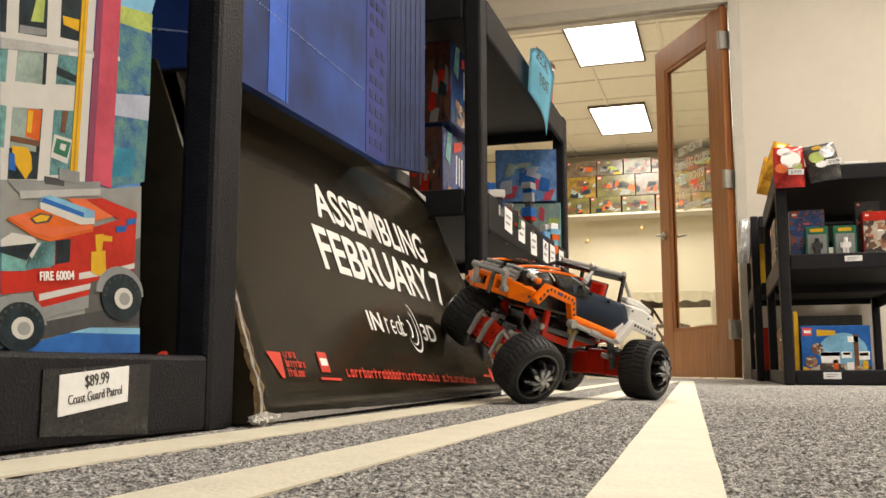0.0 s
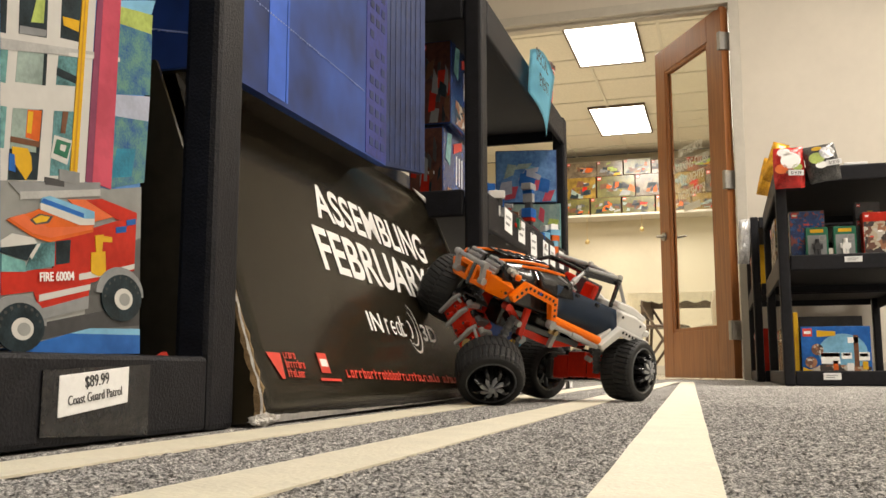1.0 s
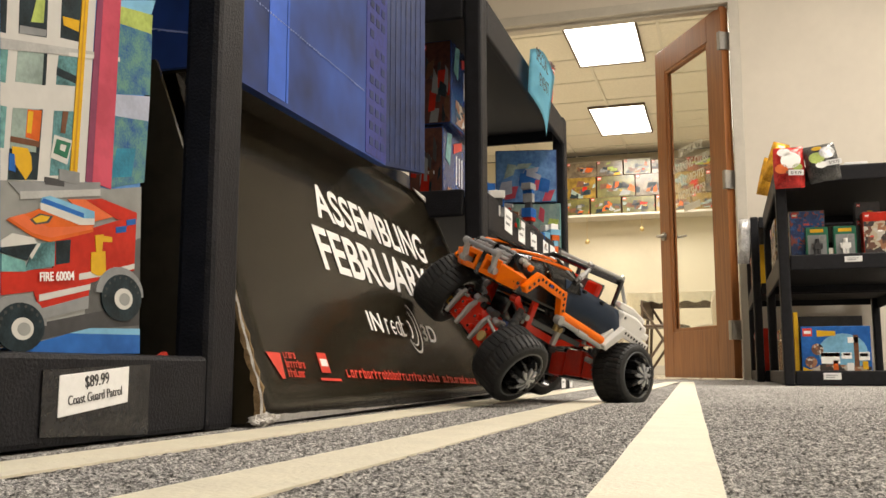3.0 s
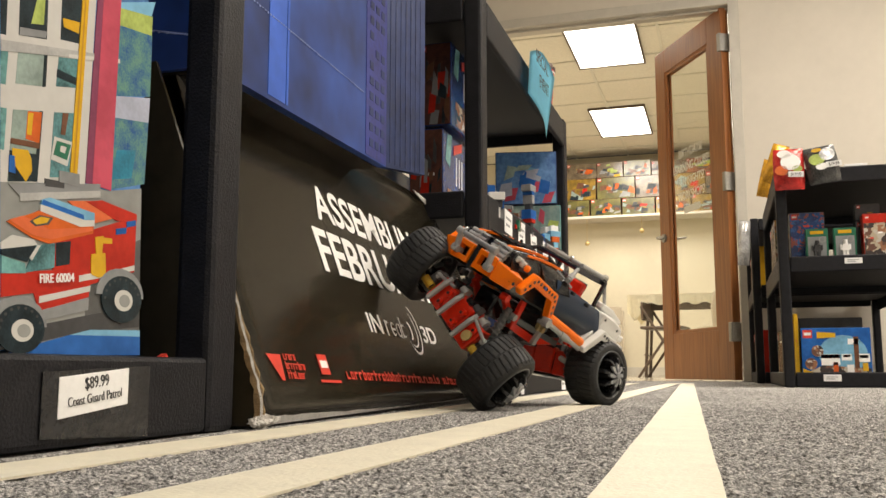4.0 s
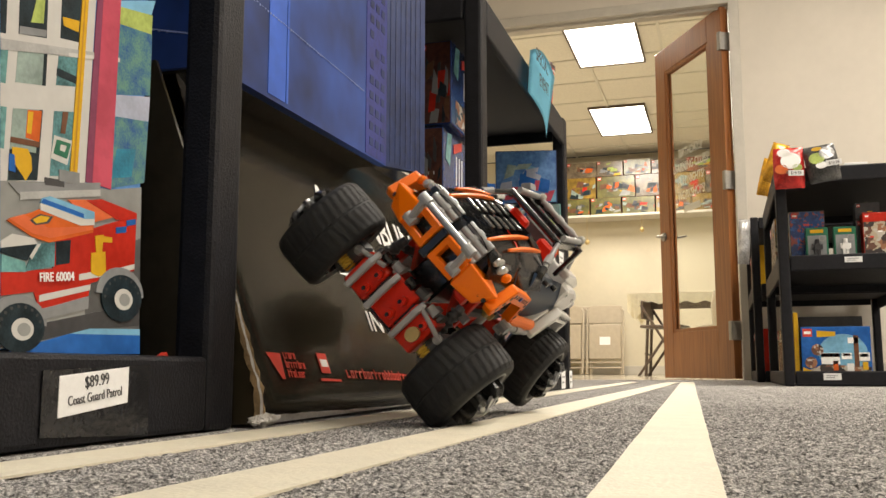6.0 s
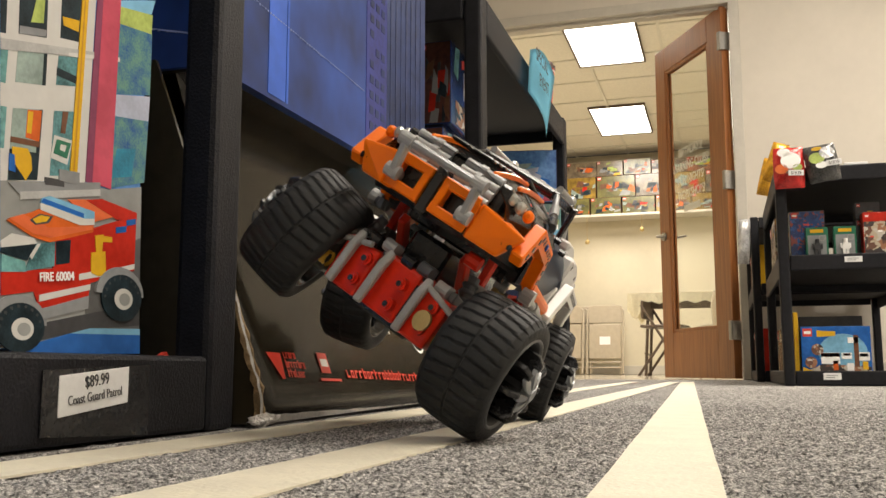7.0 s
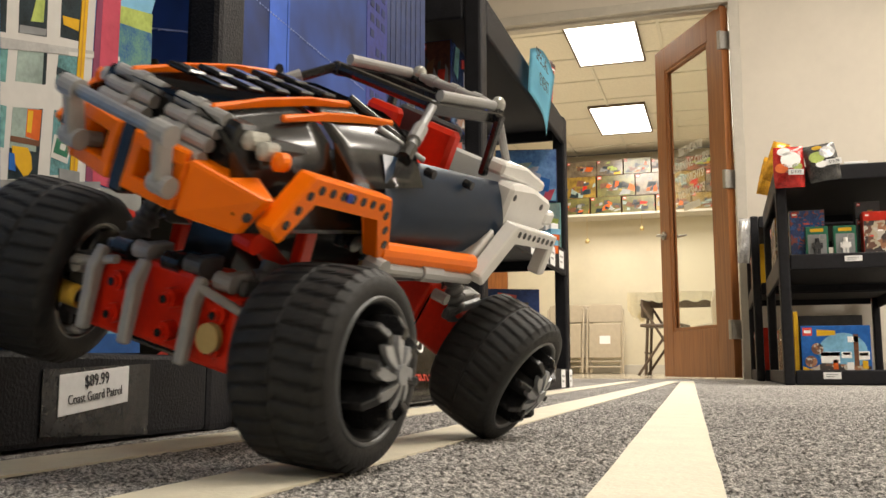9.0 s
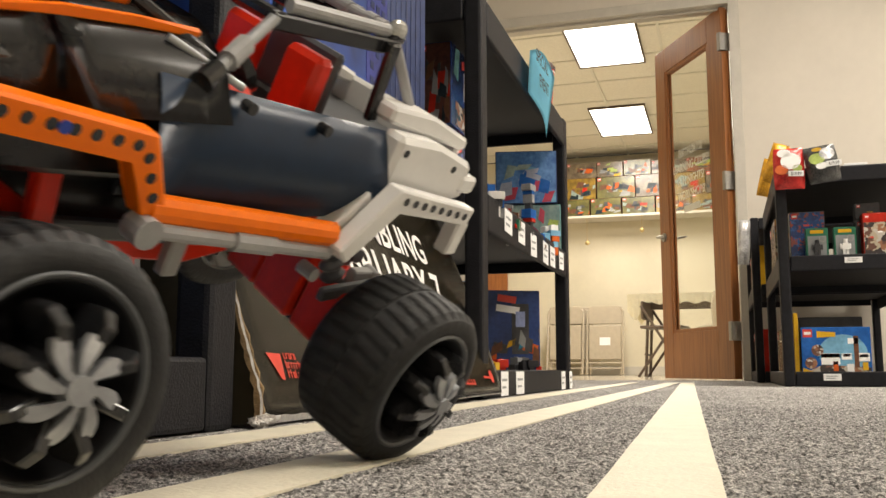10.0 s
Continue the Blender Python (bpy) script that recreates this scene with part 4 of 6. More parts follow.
brick_toy("display_toy", "white and red built toy tower on the bottom tray", -0.45, 1.83, S1, 23, ("print_white", "toyred", "toyyel"), n=14, spread=0.03)
brick_toy("display_toy", "pink and yellow built toy tower on the bottom tray", -0.45, 1.74, S1, 24, ("pink", "toyyel", "toyorg"), n=14, spread=0.03)


def shelf_tag(m, w, h, bars=2, group="price tags", label="small white price tag stuck on the black shelf lip"):
    t = thing("price_tag", label, "price tag", group, m=m)
    part("label", prism([(-w / 2, 0), (w / 2, 0), (w / 2, h), (-w / 2, h)], "y", -0.0008, 0.0, 0.0002), "paper", t)
    for i in range(bars):
        part("print_bar", box(-w * 0.35, w * (0.3 - 0.15 * i), -0.0012, -0.0008, h * (0.6 - 0.3 * i), h * (0.7 - 0.3 * i)), "grey", t)
    return t


turn90 = pose(0, 0, 0, 0, 0, 90)
for i, (y, z, h) in enumerate(((1.744, 0.322, 0.046), (1.87, 0.318, 0.048), (2.0, 0.306, 0.05), (2.143, 0.306, 0.052), (2.238, 0.309, 0.05), (2.37, 0.316, 0.046))):
    shelf_tag(Matrix.Translation((-0.3995, y, z)) @ turn90 @ pose(0, 0, 0, 0, 2 - i % 3 * 2, 0), 0.066, h)
for y, w in ((1.70, 0.06), (1.838, 0.075), (2.368, 0.06), (2.482, 0.045)):
    shelf_tag(Matrix.Translation((-0.3995 if y < 2.45 else -0.3985, y, 0.003)) @ turn90, w, 0.046)

# cyan note and paper cup on the top tray
note = thing("paper_note", "cyan paper note with handwriting hanging over the shelf edge", "note")
bm = bmesh.new()
g = 8
grid_ = [[bm.verts.new((-0.385 + 0.012 * math.sin(3 * u / g) * (1 - v / g) + 0.02 * (u / g) * (v / g - 0.3), 1.885 + 0.235 * u / g + 0.03 * v / g,
                        0.655 + 0.105 * v / g + 0.035 * math.sin(math.pi * u / g * 0.9) * (v / g) - 0.045 * (u / g) * (1 - v / g))) for v in range(g + 1)] for u in range(g + 1)]
for a, b in zip(grid_, grid_[1:]):
    for v in range(g):
        bm.faces.new((a[v], b[v], b[v + 1], a[v + 1]))
bmesh.ops.solidify(bm, geom=bm.faces[:], thickness=0.0008)
sheet = part("sheet", bm, "note", note)
for p in sheet.data.polygons:
    p.use_smooth = True
lettering("handwriting", "SPECIAL", 0.042, "ink", note, Matrix.Translation((-0.366, 1.890, 0.728)) @ SIDE @ pose(0, 0, 0, 0, 0, 3), 0.95, align="LEFT")
lettering("handwriting", "EVENT", 0.042, "ink", note, Matrix.Translation((-0.366, 1.925, 0.680)) @ SIDE @ pose(0, 0, 0, 0, 0, 3), 0.9, align="LEFT")

cup = thing("paper_cup", "red paper cup with a dark lid on top of the shelf", "cup", m=pose(-0.425, 2.27, S3))
part("cup_body", rod((0, 0, 0), (0, 0, 0.105), 0.024, 0.033, n=24), "cup", cup)
lidb = rod((0, 0, 0.104), (0, 0, 0.112), 0.035, 0.035, n=24)
add_rod(lidb, (0, 0, 0.111), (0, 0, 0.122), 0.031, 0.028, n=24)
part("lid", lidb, "lid", cup, "dark plastic lid")
part("cup_band", rod((0, 0, 0.096), (0, 0, 0.1), 0.0335, 0.0335, n=24), "print_white", cup)

# ---------- the second row of shelves beside the door ----------
RY = 3.1
u = shelf_unit(0.185, 0.80, RY, 4.02, (0.048, 0.418, 0.705), 0.707, "black moulded plastic shelf unit stocked with small boxed toys", 0.04)
shelf_unit(0.135, 0.74, 4.08, 4.86, (0.048, 0.418, 0.705), 0.707, "black moulded plastic shelf unit close to the door frame", 0.04)
A1, A2, A3 = 0.03, 0.40, 0.687
c = carton("toy_box", "blue toy box printed with a red and white striped play set", pose(0.344, RY + 0.02, A1), 0.205, 0.06, 0.158, "toyblue", "toyblue", "boxed toys by the door")
part("printed_ground", prism([(-0.1, 0.003), (0.1, 0.003), (0.1, 0.03), (-0.04, 0.04), (-0.1, 0.012)], "y", -0.0016, -0.0011), "art_sand", c)
part("printed_corner", prism([(-0.1, 0.003), (-0.035, 0.003), (-0.1, 0.03)], "y", -0.0022, -0.0017), "toyyel", c)
part("printed_sea", prism(disc(0.02, 0.075, 0.06, 1.2), "y", -0.0014, -0.0007), "ltblue", c)
for x, z, w, h, key in ((-0.045, 0.04, 0.055, 0.035, "print_white"), (-0.045, 0.062, 0.055, 0.012, "toyred"), (0.015, 0.055, 0.03, 0.02, "print_white"), (0.02, 0.065, 0.02, 0.008, "toyred"),
                        (0.065, 0.05, 0.032, 0.026, "print_white"), (0.068, 0.062, 0.024, 0.01, "toyred"), (0.035, 0.105, 0.03, 0.018, "print_white"), (0.052, 0.03, 0.014, 0.1, "brown"),
                        (-0.01, 0.02, 0.014, 0.03, "toyorg"), (0.03, 0.012, 0.02, 0.03, "print_white"), (0.075, 0.022, 0.016, 0.025, "toyyel")):
    part("printed_play_set", box(x, x + w, -0.0024, -0.0018, z, z + h), key, c)
part("printed_title", prism([(-0.055, 0.125), (0.0, 0.128), (0.0, 0.142), (-0.055, 0.146)], "y", -0.002, -0.0014), "toyyel", c)
for z in (0.045, 0.085):
    part("printed_inset", prism(disc(-0.075 + 0.02 * (z > 0.06), z, 0.018), "y", -0.0021, -0.0016), "art_sand", c)
carton("toy_box", "yellow toy box seen edge on", pose(0.229, RY + 0.03, A1), 0.014, 0.2, 0.205, "toyyel", "toyyel", "boxed toys by the door", logo=False, bars=2)
carton("toy_box", "dark carton lying behind the blue box", pose(0.35, RY + 0.2, A1), 0.2, 0.2, 0.2, "dkgrey", "dkgrey", "boxed toys by the door", logo=False, bars=0)


def blister(x, y, z, key):
    """A carded toy lamp figure behind a clear window."""
    t = thing("toy_pack", "small green carded toy figure lamp in a window pack", "toy pack", "figure lamp packs", m=pose(x, y, z))
    part("card", box(-0.034, 0.034, 0, 0.035, 0, 0.11, 0.002), "toygreen", t)
    part("window", box(-0.028, 0.028, -0.0006, -0.0001, 0.016, 0.084), "grey", t, "grey card behind the figure")
    part("title_bar", box(-0.02, 0.02, -0.0008, -0.0001, 0.092, 0.103), "toyyel", t)
    part("foot_bar", box(-0.03, 0.02, -0.0008, -0.0001, 0.003, 0.013), "print_white", t)
    for a in (-1, 1):
        part("leg", box(a * 0.005 - 0.004, a * 0.005 + 0.004, -0.007, -0.001, 0.02, 0.036, 0.0006), key, t)
        part("arm", box(a * 0.013 - 0.003, a * 0.013 + 0.003, -0.007, -0.001, 0.038, 0.055, 0.0006), key, t)
    part("torso", prism([(-0.011, 0.036), (0.011, 0.036), (0.008, 0.057), (-0.008, 0.057)], "y", -0.008, -0.001), key, t)
    part("head", rod((0, -0.0045, 0.057), (0, -0.0045, 0.07), 0.0065, n=12), key, t)
    ring = bmesh.new()
    add_ring(ring, 0, 0, 0.009, 0.0012, 0, 360, h=0.0)
    part("key_ring", ring, "steel", t, m=pose(0.016, -0.002, 0.074, 90, 0, 0))
    return t


blister(0.307, RY + 0.03, A2, "dkgrey")
blister(0.391, RY + 0.03, A2, "print_white")
carton("toy_box", "dark blue toy carton standing behind the figure packs", pose(0.285, RY + 0.09, A2), 0.11, 0.05, 0.175, "art_blue", "dkgrey", "boxed toys by the door", bars=2)
c = carton("toy_box", "red toy carton with a pale picture of a small creature", pose(0.482, RY + 0.02, A2), 0.076, 0.06, 0.15, "art_sand", "toyred", "boxed toys by the door", band="toyred")
carton("toy_box", "toy carton with red top band standing beside its like", pose(0.565, RY + 0.025, A2), 0.08, 0.06, 0.15, "art_sand", "toyred", "boxed toys by the door", band="toyred")
carton("toy_box", "dark flat toy carton stacked behind", pose(0.47, RY + 0.09, A2 + 0.14), 0.075, 0.05, 0.055, "dkgrey", "dkgrey", "boxed toys by the door", bars=1)
carton("toy_box", "dark toy carton below the stack", pose(0.47, RY + 0.09, A2), 0.075, 0.05, 0.138, "dkgrey", "dkgrey", "boxed toys by the door", bars=0)
carton("toy_box", "olive toy carton facing the doorway", pose(0.20, 3.62, A2, 0, 0, -90), 0.3, 0.05, 0.2, "art_sand", "art_olive", "boxed toys by the door", bars=1)
carton("toy_box", "pale toy carton leaning at the shelf end", pose(0.15, 4.45, A2, 0, 0, -90), 0.5, 0.06, 0.2, "art_sand", "toyyel", "boxed toys by the door", bars=2)
carton("toy_box", "colourful toy carton on the bottom tray", pose(0.15, 4.4, A1, 0, 0, -90), 0.45, 0.06, 0.2, "art_olive", "toyred", "boxed toys by the door", bars=2)
carton("toy_box", "toy carton on the bottom tray seen edge on", pose(0.205, 3.55, A1, 0, 0, -90), 0.3, 0.04, 0.17, "art_olive", "brown", "boxed toys by the door", bars=1)


def foil_bag(name, label, x, y, z, w, h, keys, roll, key_body):
    t = thing(name, label, "toy bag", "foil toy bags", m=pose(x, y, z, -8, roll, 0))
    bm = bmesh.new()
    g = 14
    for side in (-1, 1):
        rows = []
        for i in range(g + 1):
            r = []
            for j in range(g + 1):
                a, b = i / g * 2 - 1, j / g * 2 - 1
                puff = 0.022 * max(0, (1 - a ** 4)) * max(0, (1 - b ** 4)) + 0.004 * noise.noise(Vector((a * 3, b * 3, side * 5 + w * 50)))
                r.append(bm.verts.new((a * w / 2 * (1 - 0.06 * b * b), side * puff, (b + 1) / 2 * h)))
            rows.append(r)
        for p, q in zip(rows, rows[1:]):
            for j in range(g):
                bm.faces.new((p[j], q[j], q[j + 1], p[j + 1]))
    body = part("bag", bm, key_body, t)
    for p in body.data.polygons:
        p.use_smooth = True
    for k, (a, b, c_, d) in keys:
        part("printed_patch", prism(disc(a * w / 2, b * h, c_ * h, d, 14), "y", -0.0245, -0.0235), k, t)
    return t


M["foil_red"] = mat("red_foil", (0.5, 0.03, 0.025), 0.25, 0.25, var=0.5, scale=35, bump=0.5, bump_scale=45)
M["foil_black"] = mat("black_foil", (0.07, 0.07, 0.07), 0.22, 0.3, var=0.6, scale=35, bump=0.6, bump_scale=45)
foil_bag("toy_bag", "red foil toy bag with a white price sticker", 0.229, RY - 0.028, 0.632, 0.096, 0.14, [("print_white", (0.1, 0.62, 0.2, 1.1)), ("toyorg", (-0.5, 0.42, 0.12, 1.2)), ("lime", (0.5, 0.45, 0.08, 1.4)), ("print_white", (-0.3, 0.82, 0.1, 1.5)), ("brown", (0.0, 0.35, 0.06, 1.5))], 0, "foil_red")
foil_bag("toy_bag", "black and silver foil toy bag with a white price sticker", 0.338, RY - 0.03, 0.648, 0.1, 0.125, [("lime", (-0.3, 0.6, 0.15, 1.3)), ("clearbag", (0.35, 0.7, 0.16, 1.2)), ("print_white", (-0.1, 0.4, 0.09, 1.6)), ("toyyel", (-0.2, 0.85, 0.05, 2.5))], -8, "foil_black")
M["foil_gold"] = mat("orange_foil", (0.6, 0.3, 0.02), 0.25, 0.2, var=0.5, scale=30, bump=0.6, bump_scale=40)
foil_bag("toy_bag", "orange yellow foil bag lying over the shelf end", 0.182, RY + 0.20, 0.70, 0.06, 0.15, [], 18, "foil_gold")
foil_bag("toy_bag", "orange yellow foil bag hanging by its like", 0.172, RY + 0.45, 0.70, 0.06, 0.15, [], 14, "foil_gold")
foil_bag("toy_bag", "crumpled clear packet hanging over the shelf end", 0.10, RY + 0.95, 0.5, 0.05, 0.2, [], 4, "clearbag")
for x, z, rl in ((0.247, 0.668, -3), (0.362, 0.695, 6)):
    st = shelf_tag(pose(x, RY - 0.056, z, 0, -rl, 0), 0.046, 0.018, 0, label="white price sticker on a foil bag")
    lettering("price", "$19.99", 0.0145, "ink", st, Matrix.Translation((0, -0.0014, 0.004)) @ FRONT, 0.8, align="CENTER")
shelf_tag(pose(0.408, RY - 0.0005, 0.39), 0.052, 0.018, 2)
shelf_tag(pose(0.327, RY - 0.0005, 0.02), 0.052, 0.021, 2)
solid("paper_slip", box(0.40, 0.47, RY + 0.02, RY + 0.1, 0.708, 0.716, 0.001), "paper", "folded white paper on the shelf top", "paper")

# ---------- the open door ----------
HINGE = (0.077, 4.975)
ang = math.degrees(math.atan2(5.68 - 4.97, -0.324 - 0.077))
door = thing("door_1", "open brown wooden door with a tall glass pane and a steel lever", "door", kind="structure", m=pose(HINGE[0], HINGE[1], 0.006, 0, 0, ang))
DW, DH, DT = 0.805, 2.02, 0.045
bm = bmesh.new()
for a, b, c_, d in ((0.0, 0.155, 0, DH), (0.68, DW, 0, DH), (0.155, 0.68, 0, 0.265), (0.155, 0.68, 1.87, DH)):
    add_box(bm, a, b, -DT / 2, DT / 2, c_, d, 0.002)
part("leaf", bm, "oak", door, "stained brown wooden frame")
bm = bmesh.new()
for s in (-1, 1):
    for a, b, c_, d in ((0.155, 0.175, 0.265, 1.87), (0.66, 0.68, 0.265, 1.87), (0.175, 0.66, 0.265, 0.285), (0.175, 0.66, 1.85, 1.87)):
        add_box(bm, a, b, s * 0.012 - 0.006, s * 0.012 + 0.006, c_, d, 0.002)
part("glazing_bead", bm, "oak", door)
pane = part("pane", box(0.165, 0.67, -0.003, 0.003, 0.275, 1.86), "glass", door, "clear glass pane")
pane.visible_shadow = False
for z in (0.25, 1.05, 1.82):
    bm = box(-0.012, 0.012, -DT / 2 - 0.004, DT / 2 + 0.02, z - 0.05, z + 0.05, 0.002)
    add_rod(bm, (-0.01, DT / 2 + 0.012, z - 0.05), (-0.01, DT / 2 + 0.012, z + 0.05), 0.006)
    part("hinge", bm, "steel", door, "steel butt hinge")
for s in (-1, 1):
    bm = rod((0.745, s * DT / 2, 0.85), (0.745, s * (DT / 2 + 0.012), 0.85), 0.026, n=20)
    add_rod(bm, (0.745, s * (DT / 2 + 0.01), 0.85), (0.745, s * (DT / 2 + 0.05), 0.85), 0.009)
    add_rod(bm, (0.745, s * (DT / 2 + 0.05), 0.85), (0.65, s * (DT / 2 + 0.05), 0.845), 0.008, 0.006)
    part("lever_handle", bm, "steel", door, "steel lever handle")
part("lock_plate", box(DW - 0.001, DW + 0.0015, -0.012, 0.012, 0.78, 0.92), "steel", door)
M["etch"] = mat("frosted_lettering", (0.75, 0.74, 0.66), 0.5, var=0.05)
BACK = Matrix(((-1, 0, 0, 0), (0, 0, 1, 0), (0, 1, 0, 0), (0, 0, 0, 1)))
for i, tx in enumerate(("BIRTHDAYS!", "LEARNING CLUBS!", "FUN NIGHTS!", "WORKSHOPS!")):
    lettering("window_lettering", tx, 0.072, "etch", door, Matrix.Translation((0.425, 0.005, 1.30 - i * 0.085)) @ BACK, 0.72, 0.001, "CENTER", label="frosted window lettering")
part("window_lettering", box(0.33, 0.52, 0.0035, 0.0042, 0.965, 1.005), "etch", door)

# ---------- the party room ----------
bm = box(-2.6, 0.9, FAR_Y - 0.36, FAR_Y, 1.80, 1.83, 0.004)
solid("wall_shelf", bm, "wall", "long cream wall shelf loaded with toy boxes", "shelf", kind="structure")
rn = random.Random(8)
SH = 1.831
for row, (z0, hh) in enumerate(((SH, 0.2), (SH + 0.202, 0.25), (SH + 0.454, 0.2))):
    x = -2.4
    while x < 0.7:
        w = rn.uniform(0.28, 0.44)
        h = hh
        if row == 2:
            h = hh * rn.uniform(0.75, 1)
        face = rn.choice(("face_gold", "face_sage", "face_dust", "face_sage", "face_rust", "face_gold"))
        t_ = carton("toy_box", "colourful toy set carton stacked on the wall shelf", pose(x + w / 2, FAR_Y - 0.3 + rn.uniform(-0.01, 0.02), z0), w, 0.2, h, face, "brown", "cartons on the wall shelf", bars=1)
        printed_scene(t_, w, h, int(x * 1000) + row, rn.choice((("dkgrey", "street", "toyorg", "win_dark", "brown"), ("brown", "dkgrey", "win_pale", "toyred", "win_dark"), ("win_dark", "lime", "grey", "toyyel", "dkgrey"))), 13, -0.0013)
        x += w + rn.uniform(0.004, 0.02)
for x, z, r in ((-1.44, 0.26, 0.028), (-0.82, 0.14, 0.026)):
    t = thing("hanging_ornament", "small round ornament hanging on a thread from the wall shelf", "ornament", "hanging ornaments", m=pose(x, FAR_Y - 0.35, 1.8))
    part("thread", rod((0, 0, 0), (0, 0, -z), 0.0025, n=6), "gold", t)
    c_ = bmesh.new()
    bmesh.ops.create_uvsphere(c_, u_segments=16, v_segments=10, radius=r, matrix=Matrix.Translation((0, 0, -z - r)))
    add_rod(c_, (0, 0, -z - 0.004), (0, 0, -z + 0.01), 0.008)
    part("ball", c_, "gold", t)
solid("door_2", box(-3.4, -2.46, FAR_Y - 0.045, FAR_Y - 0.002, 0.01, 2.03, 0.004), "oak", "closed brown wooden door in the end wall", "door", kind="structure")


def folding_chair(m, tilt=0):
    t = thing("folding_chair", "beige metal folding chair standing folded against the wall", "chair", "folding chairs", m=m)
    W = 0.2
    for s in (-1, 1):
        bm = rod((s * W, -0.10, 0.0), (s * W, 0, 0.72), 0.013, n=10)
        add_rod(bm, (s * W, 0, 0.72), (s * (W - 0.05), 0.008, 0.775), 0.013, n=10)
        part("front_leg", bm, "chair", t)
        part("back_leg", rod((s * (W - 0.03), -0.02, 0.0), (s * (W - 0.03), -0.03, 0.5), 0.011, n=10), "chair", t)
    part("top_rail", rod((-(W - 0.05), 0.008, 0.775), (W - 0.05, 0.008, 0.775), 0.013, n=10), "chair", t)
    bk = box(-W + 0.012, W - 0.012, -0.006, 0.006, 0.58, 0.775, 0.005)
    part("backrest", bk, "chair", t)
    part("seat", box(-W + 0.02, W - 0.02, -0.055, -0.03, 0.17, 0.56, 0.01, seg=2), "chair", t)
    part("label", box(-0.06, 0.06, -0.0585, -0.0555, 0.33, 0.42), "paper", t, "pale sticker on the seat")
    for z in (0.07, 0.13):
        part("cross_bar", rod((-W, -0.085 + z * 0.1, z), (W, -0.085 + z * 0.1, z), 0.009, n=8), "chair", t)
    return t


fc = folding_chair(pose(-1.255, FAR_Y - 0.42, 0, -6, 0, 0))
for x, dy in ((-1.70, -0.02), (-1.66, 0.06), (-1.62, 0.14)):
    copy_thing(fc, pose(x, FAR_Y - 0.42 + dy, 0, -6, 0, 0))

tb = thing("folding_table", "cloth-covered folding table in the party room", "table", m=pose(-0.25, 8.7, 0))
part("tabletop", box(-0.52, 0.65, -0.35, 0.35, 0.705, 0.735, 0.004), "table_leg", tb)
for s in (-0.42, 0.52):
    for q in (-0.26, 0.26):
        part("leg", rod((s, q, 0), (s + 0.04, q * 0.9, 0.705), 0.014, n=10), "table_leg", tb)
    part("brace", rod((s, -0.26, 0.2), (s, 0.26, 0.2), 0.01, n=8), "table_leg", tb)
part("apron", box(-0.46, 0.6, -0.3, -0.28, 0.60, 0.70, 0.003), "table_leg", tb)
cl = bmesh.new()
nx, rows = 40, []
for i in range(nx + 1):
    x = -0.56 + 1.25 * i / nx
    dr = 0.085 + (0.17 * max(0, 1 - abs(x + 0.5) / 0.1)) + 0.012 * math.sin(x * 40)
    pts = ((0.37, 0.738 - dr), (0.36, 0.742), (-0.36, 0.742), (-0.372 - 0.006 * math.sin(x * 55), 0.738 - dr))
    rows.append([cl.verts.new((x, a, b)) for a, b in pts])
for a, b in zip(rows, rows[1:]):
    for j in range(3):
        cl.faces.new((a[j], b[j], b[j + 1], a[j + 1]))
bmesh.ops.solidify(cl, geom=cl.faces[:], thickness=0.003)
solid("tablecloth", cl, "cloth", "cream tablecloth draped over the folding table", "tablecloth", m=pose(-0.25, 8.7, 0))


def round_chair(m):
    t = thing("stacking_chair", "beige moulded chair with a rounded back by the table", "chair", "chairs at the table", m=m)
    out = [(-0.2, 0.42), (0.2, 0.42), (0.21, 0.6), (0.18, 0.72), (0.1, 0.78), (-0.1, 0.78), (-0.18, 0.72), (-0.21, 0.6)]
    part("backrest", prism(out, "y", 0.18, 0.2, 0.005), "chair", t)
    part("seat", box(-0.21, 0.21, -0.2, 0.19, 0.41, 0.44, 0.012, seg=2), "chair", t)
    for a in (-0.18, 0.18):
        for b in (-0.17, 0.17):
            part("leg", rod((a * 1.1, b * 1.1, 0), (a, b, 0.41), 0.012, n=8), "table_leg", t)
    return t


round_chair(pose(0.055, 8.2, 0, 0, 0, 200))


def side_chair(m):
    t = thing("folding_chair", "dark folding chair pushed under the table", "chair", "chairs at the table", m=m)
    for s in (-0.18, 0.18):
        part("front_leg", rod((s, -0.22, 0), (s, 0.16, 0.62), 0.012, n=8), "table_leg", t)
        part("back_leg", rod((s * 0.9, 0.2, 0), (s * 0.9, -0.12, 0.45), 0.012, n=8), "table_leg", t)
    part("seat", box(-0.19, 0.19, -0.19, 0.17, 0.42, 0.445, 0.006), "table_leg", t)
    part("backrest", box(-0.19, 0.19, 0.14, 0.16, 0.5, 0.66, 0.006), "table_leg", t)
    return t


side_chair(pose(-0.485, 8.28, 0, 0, 0, 80))
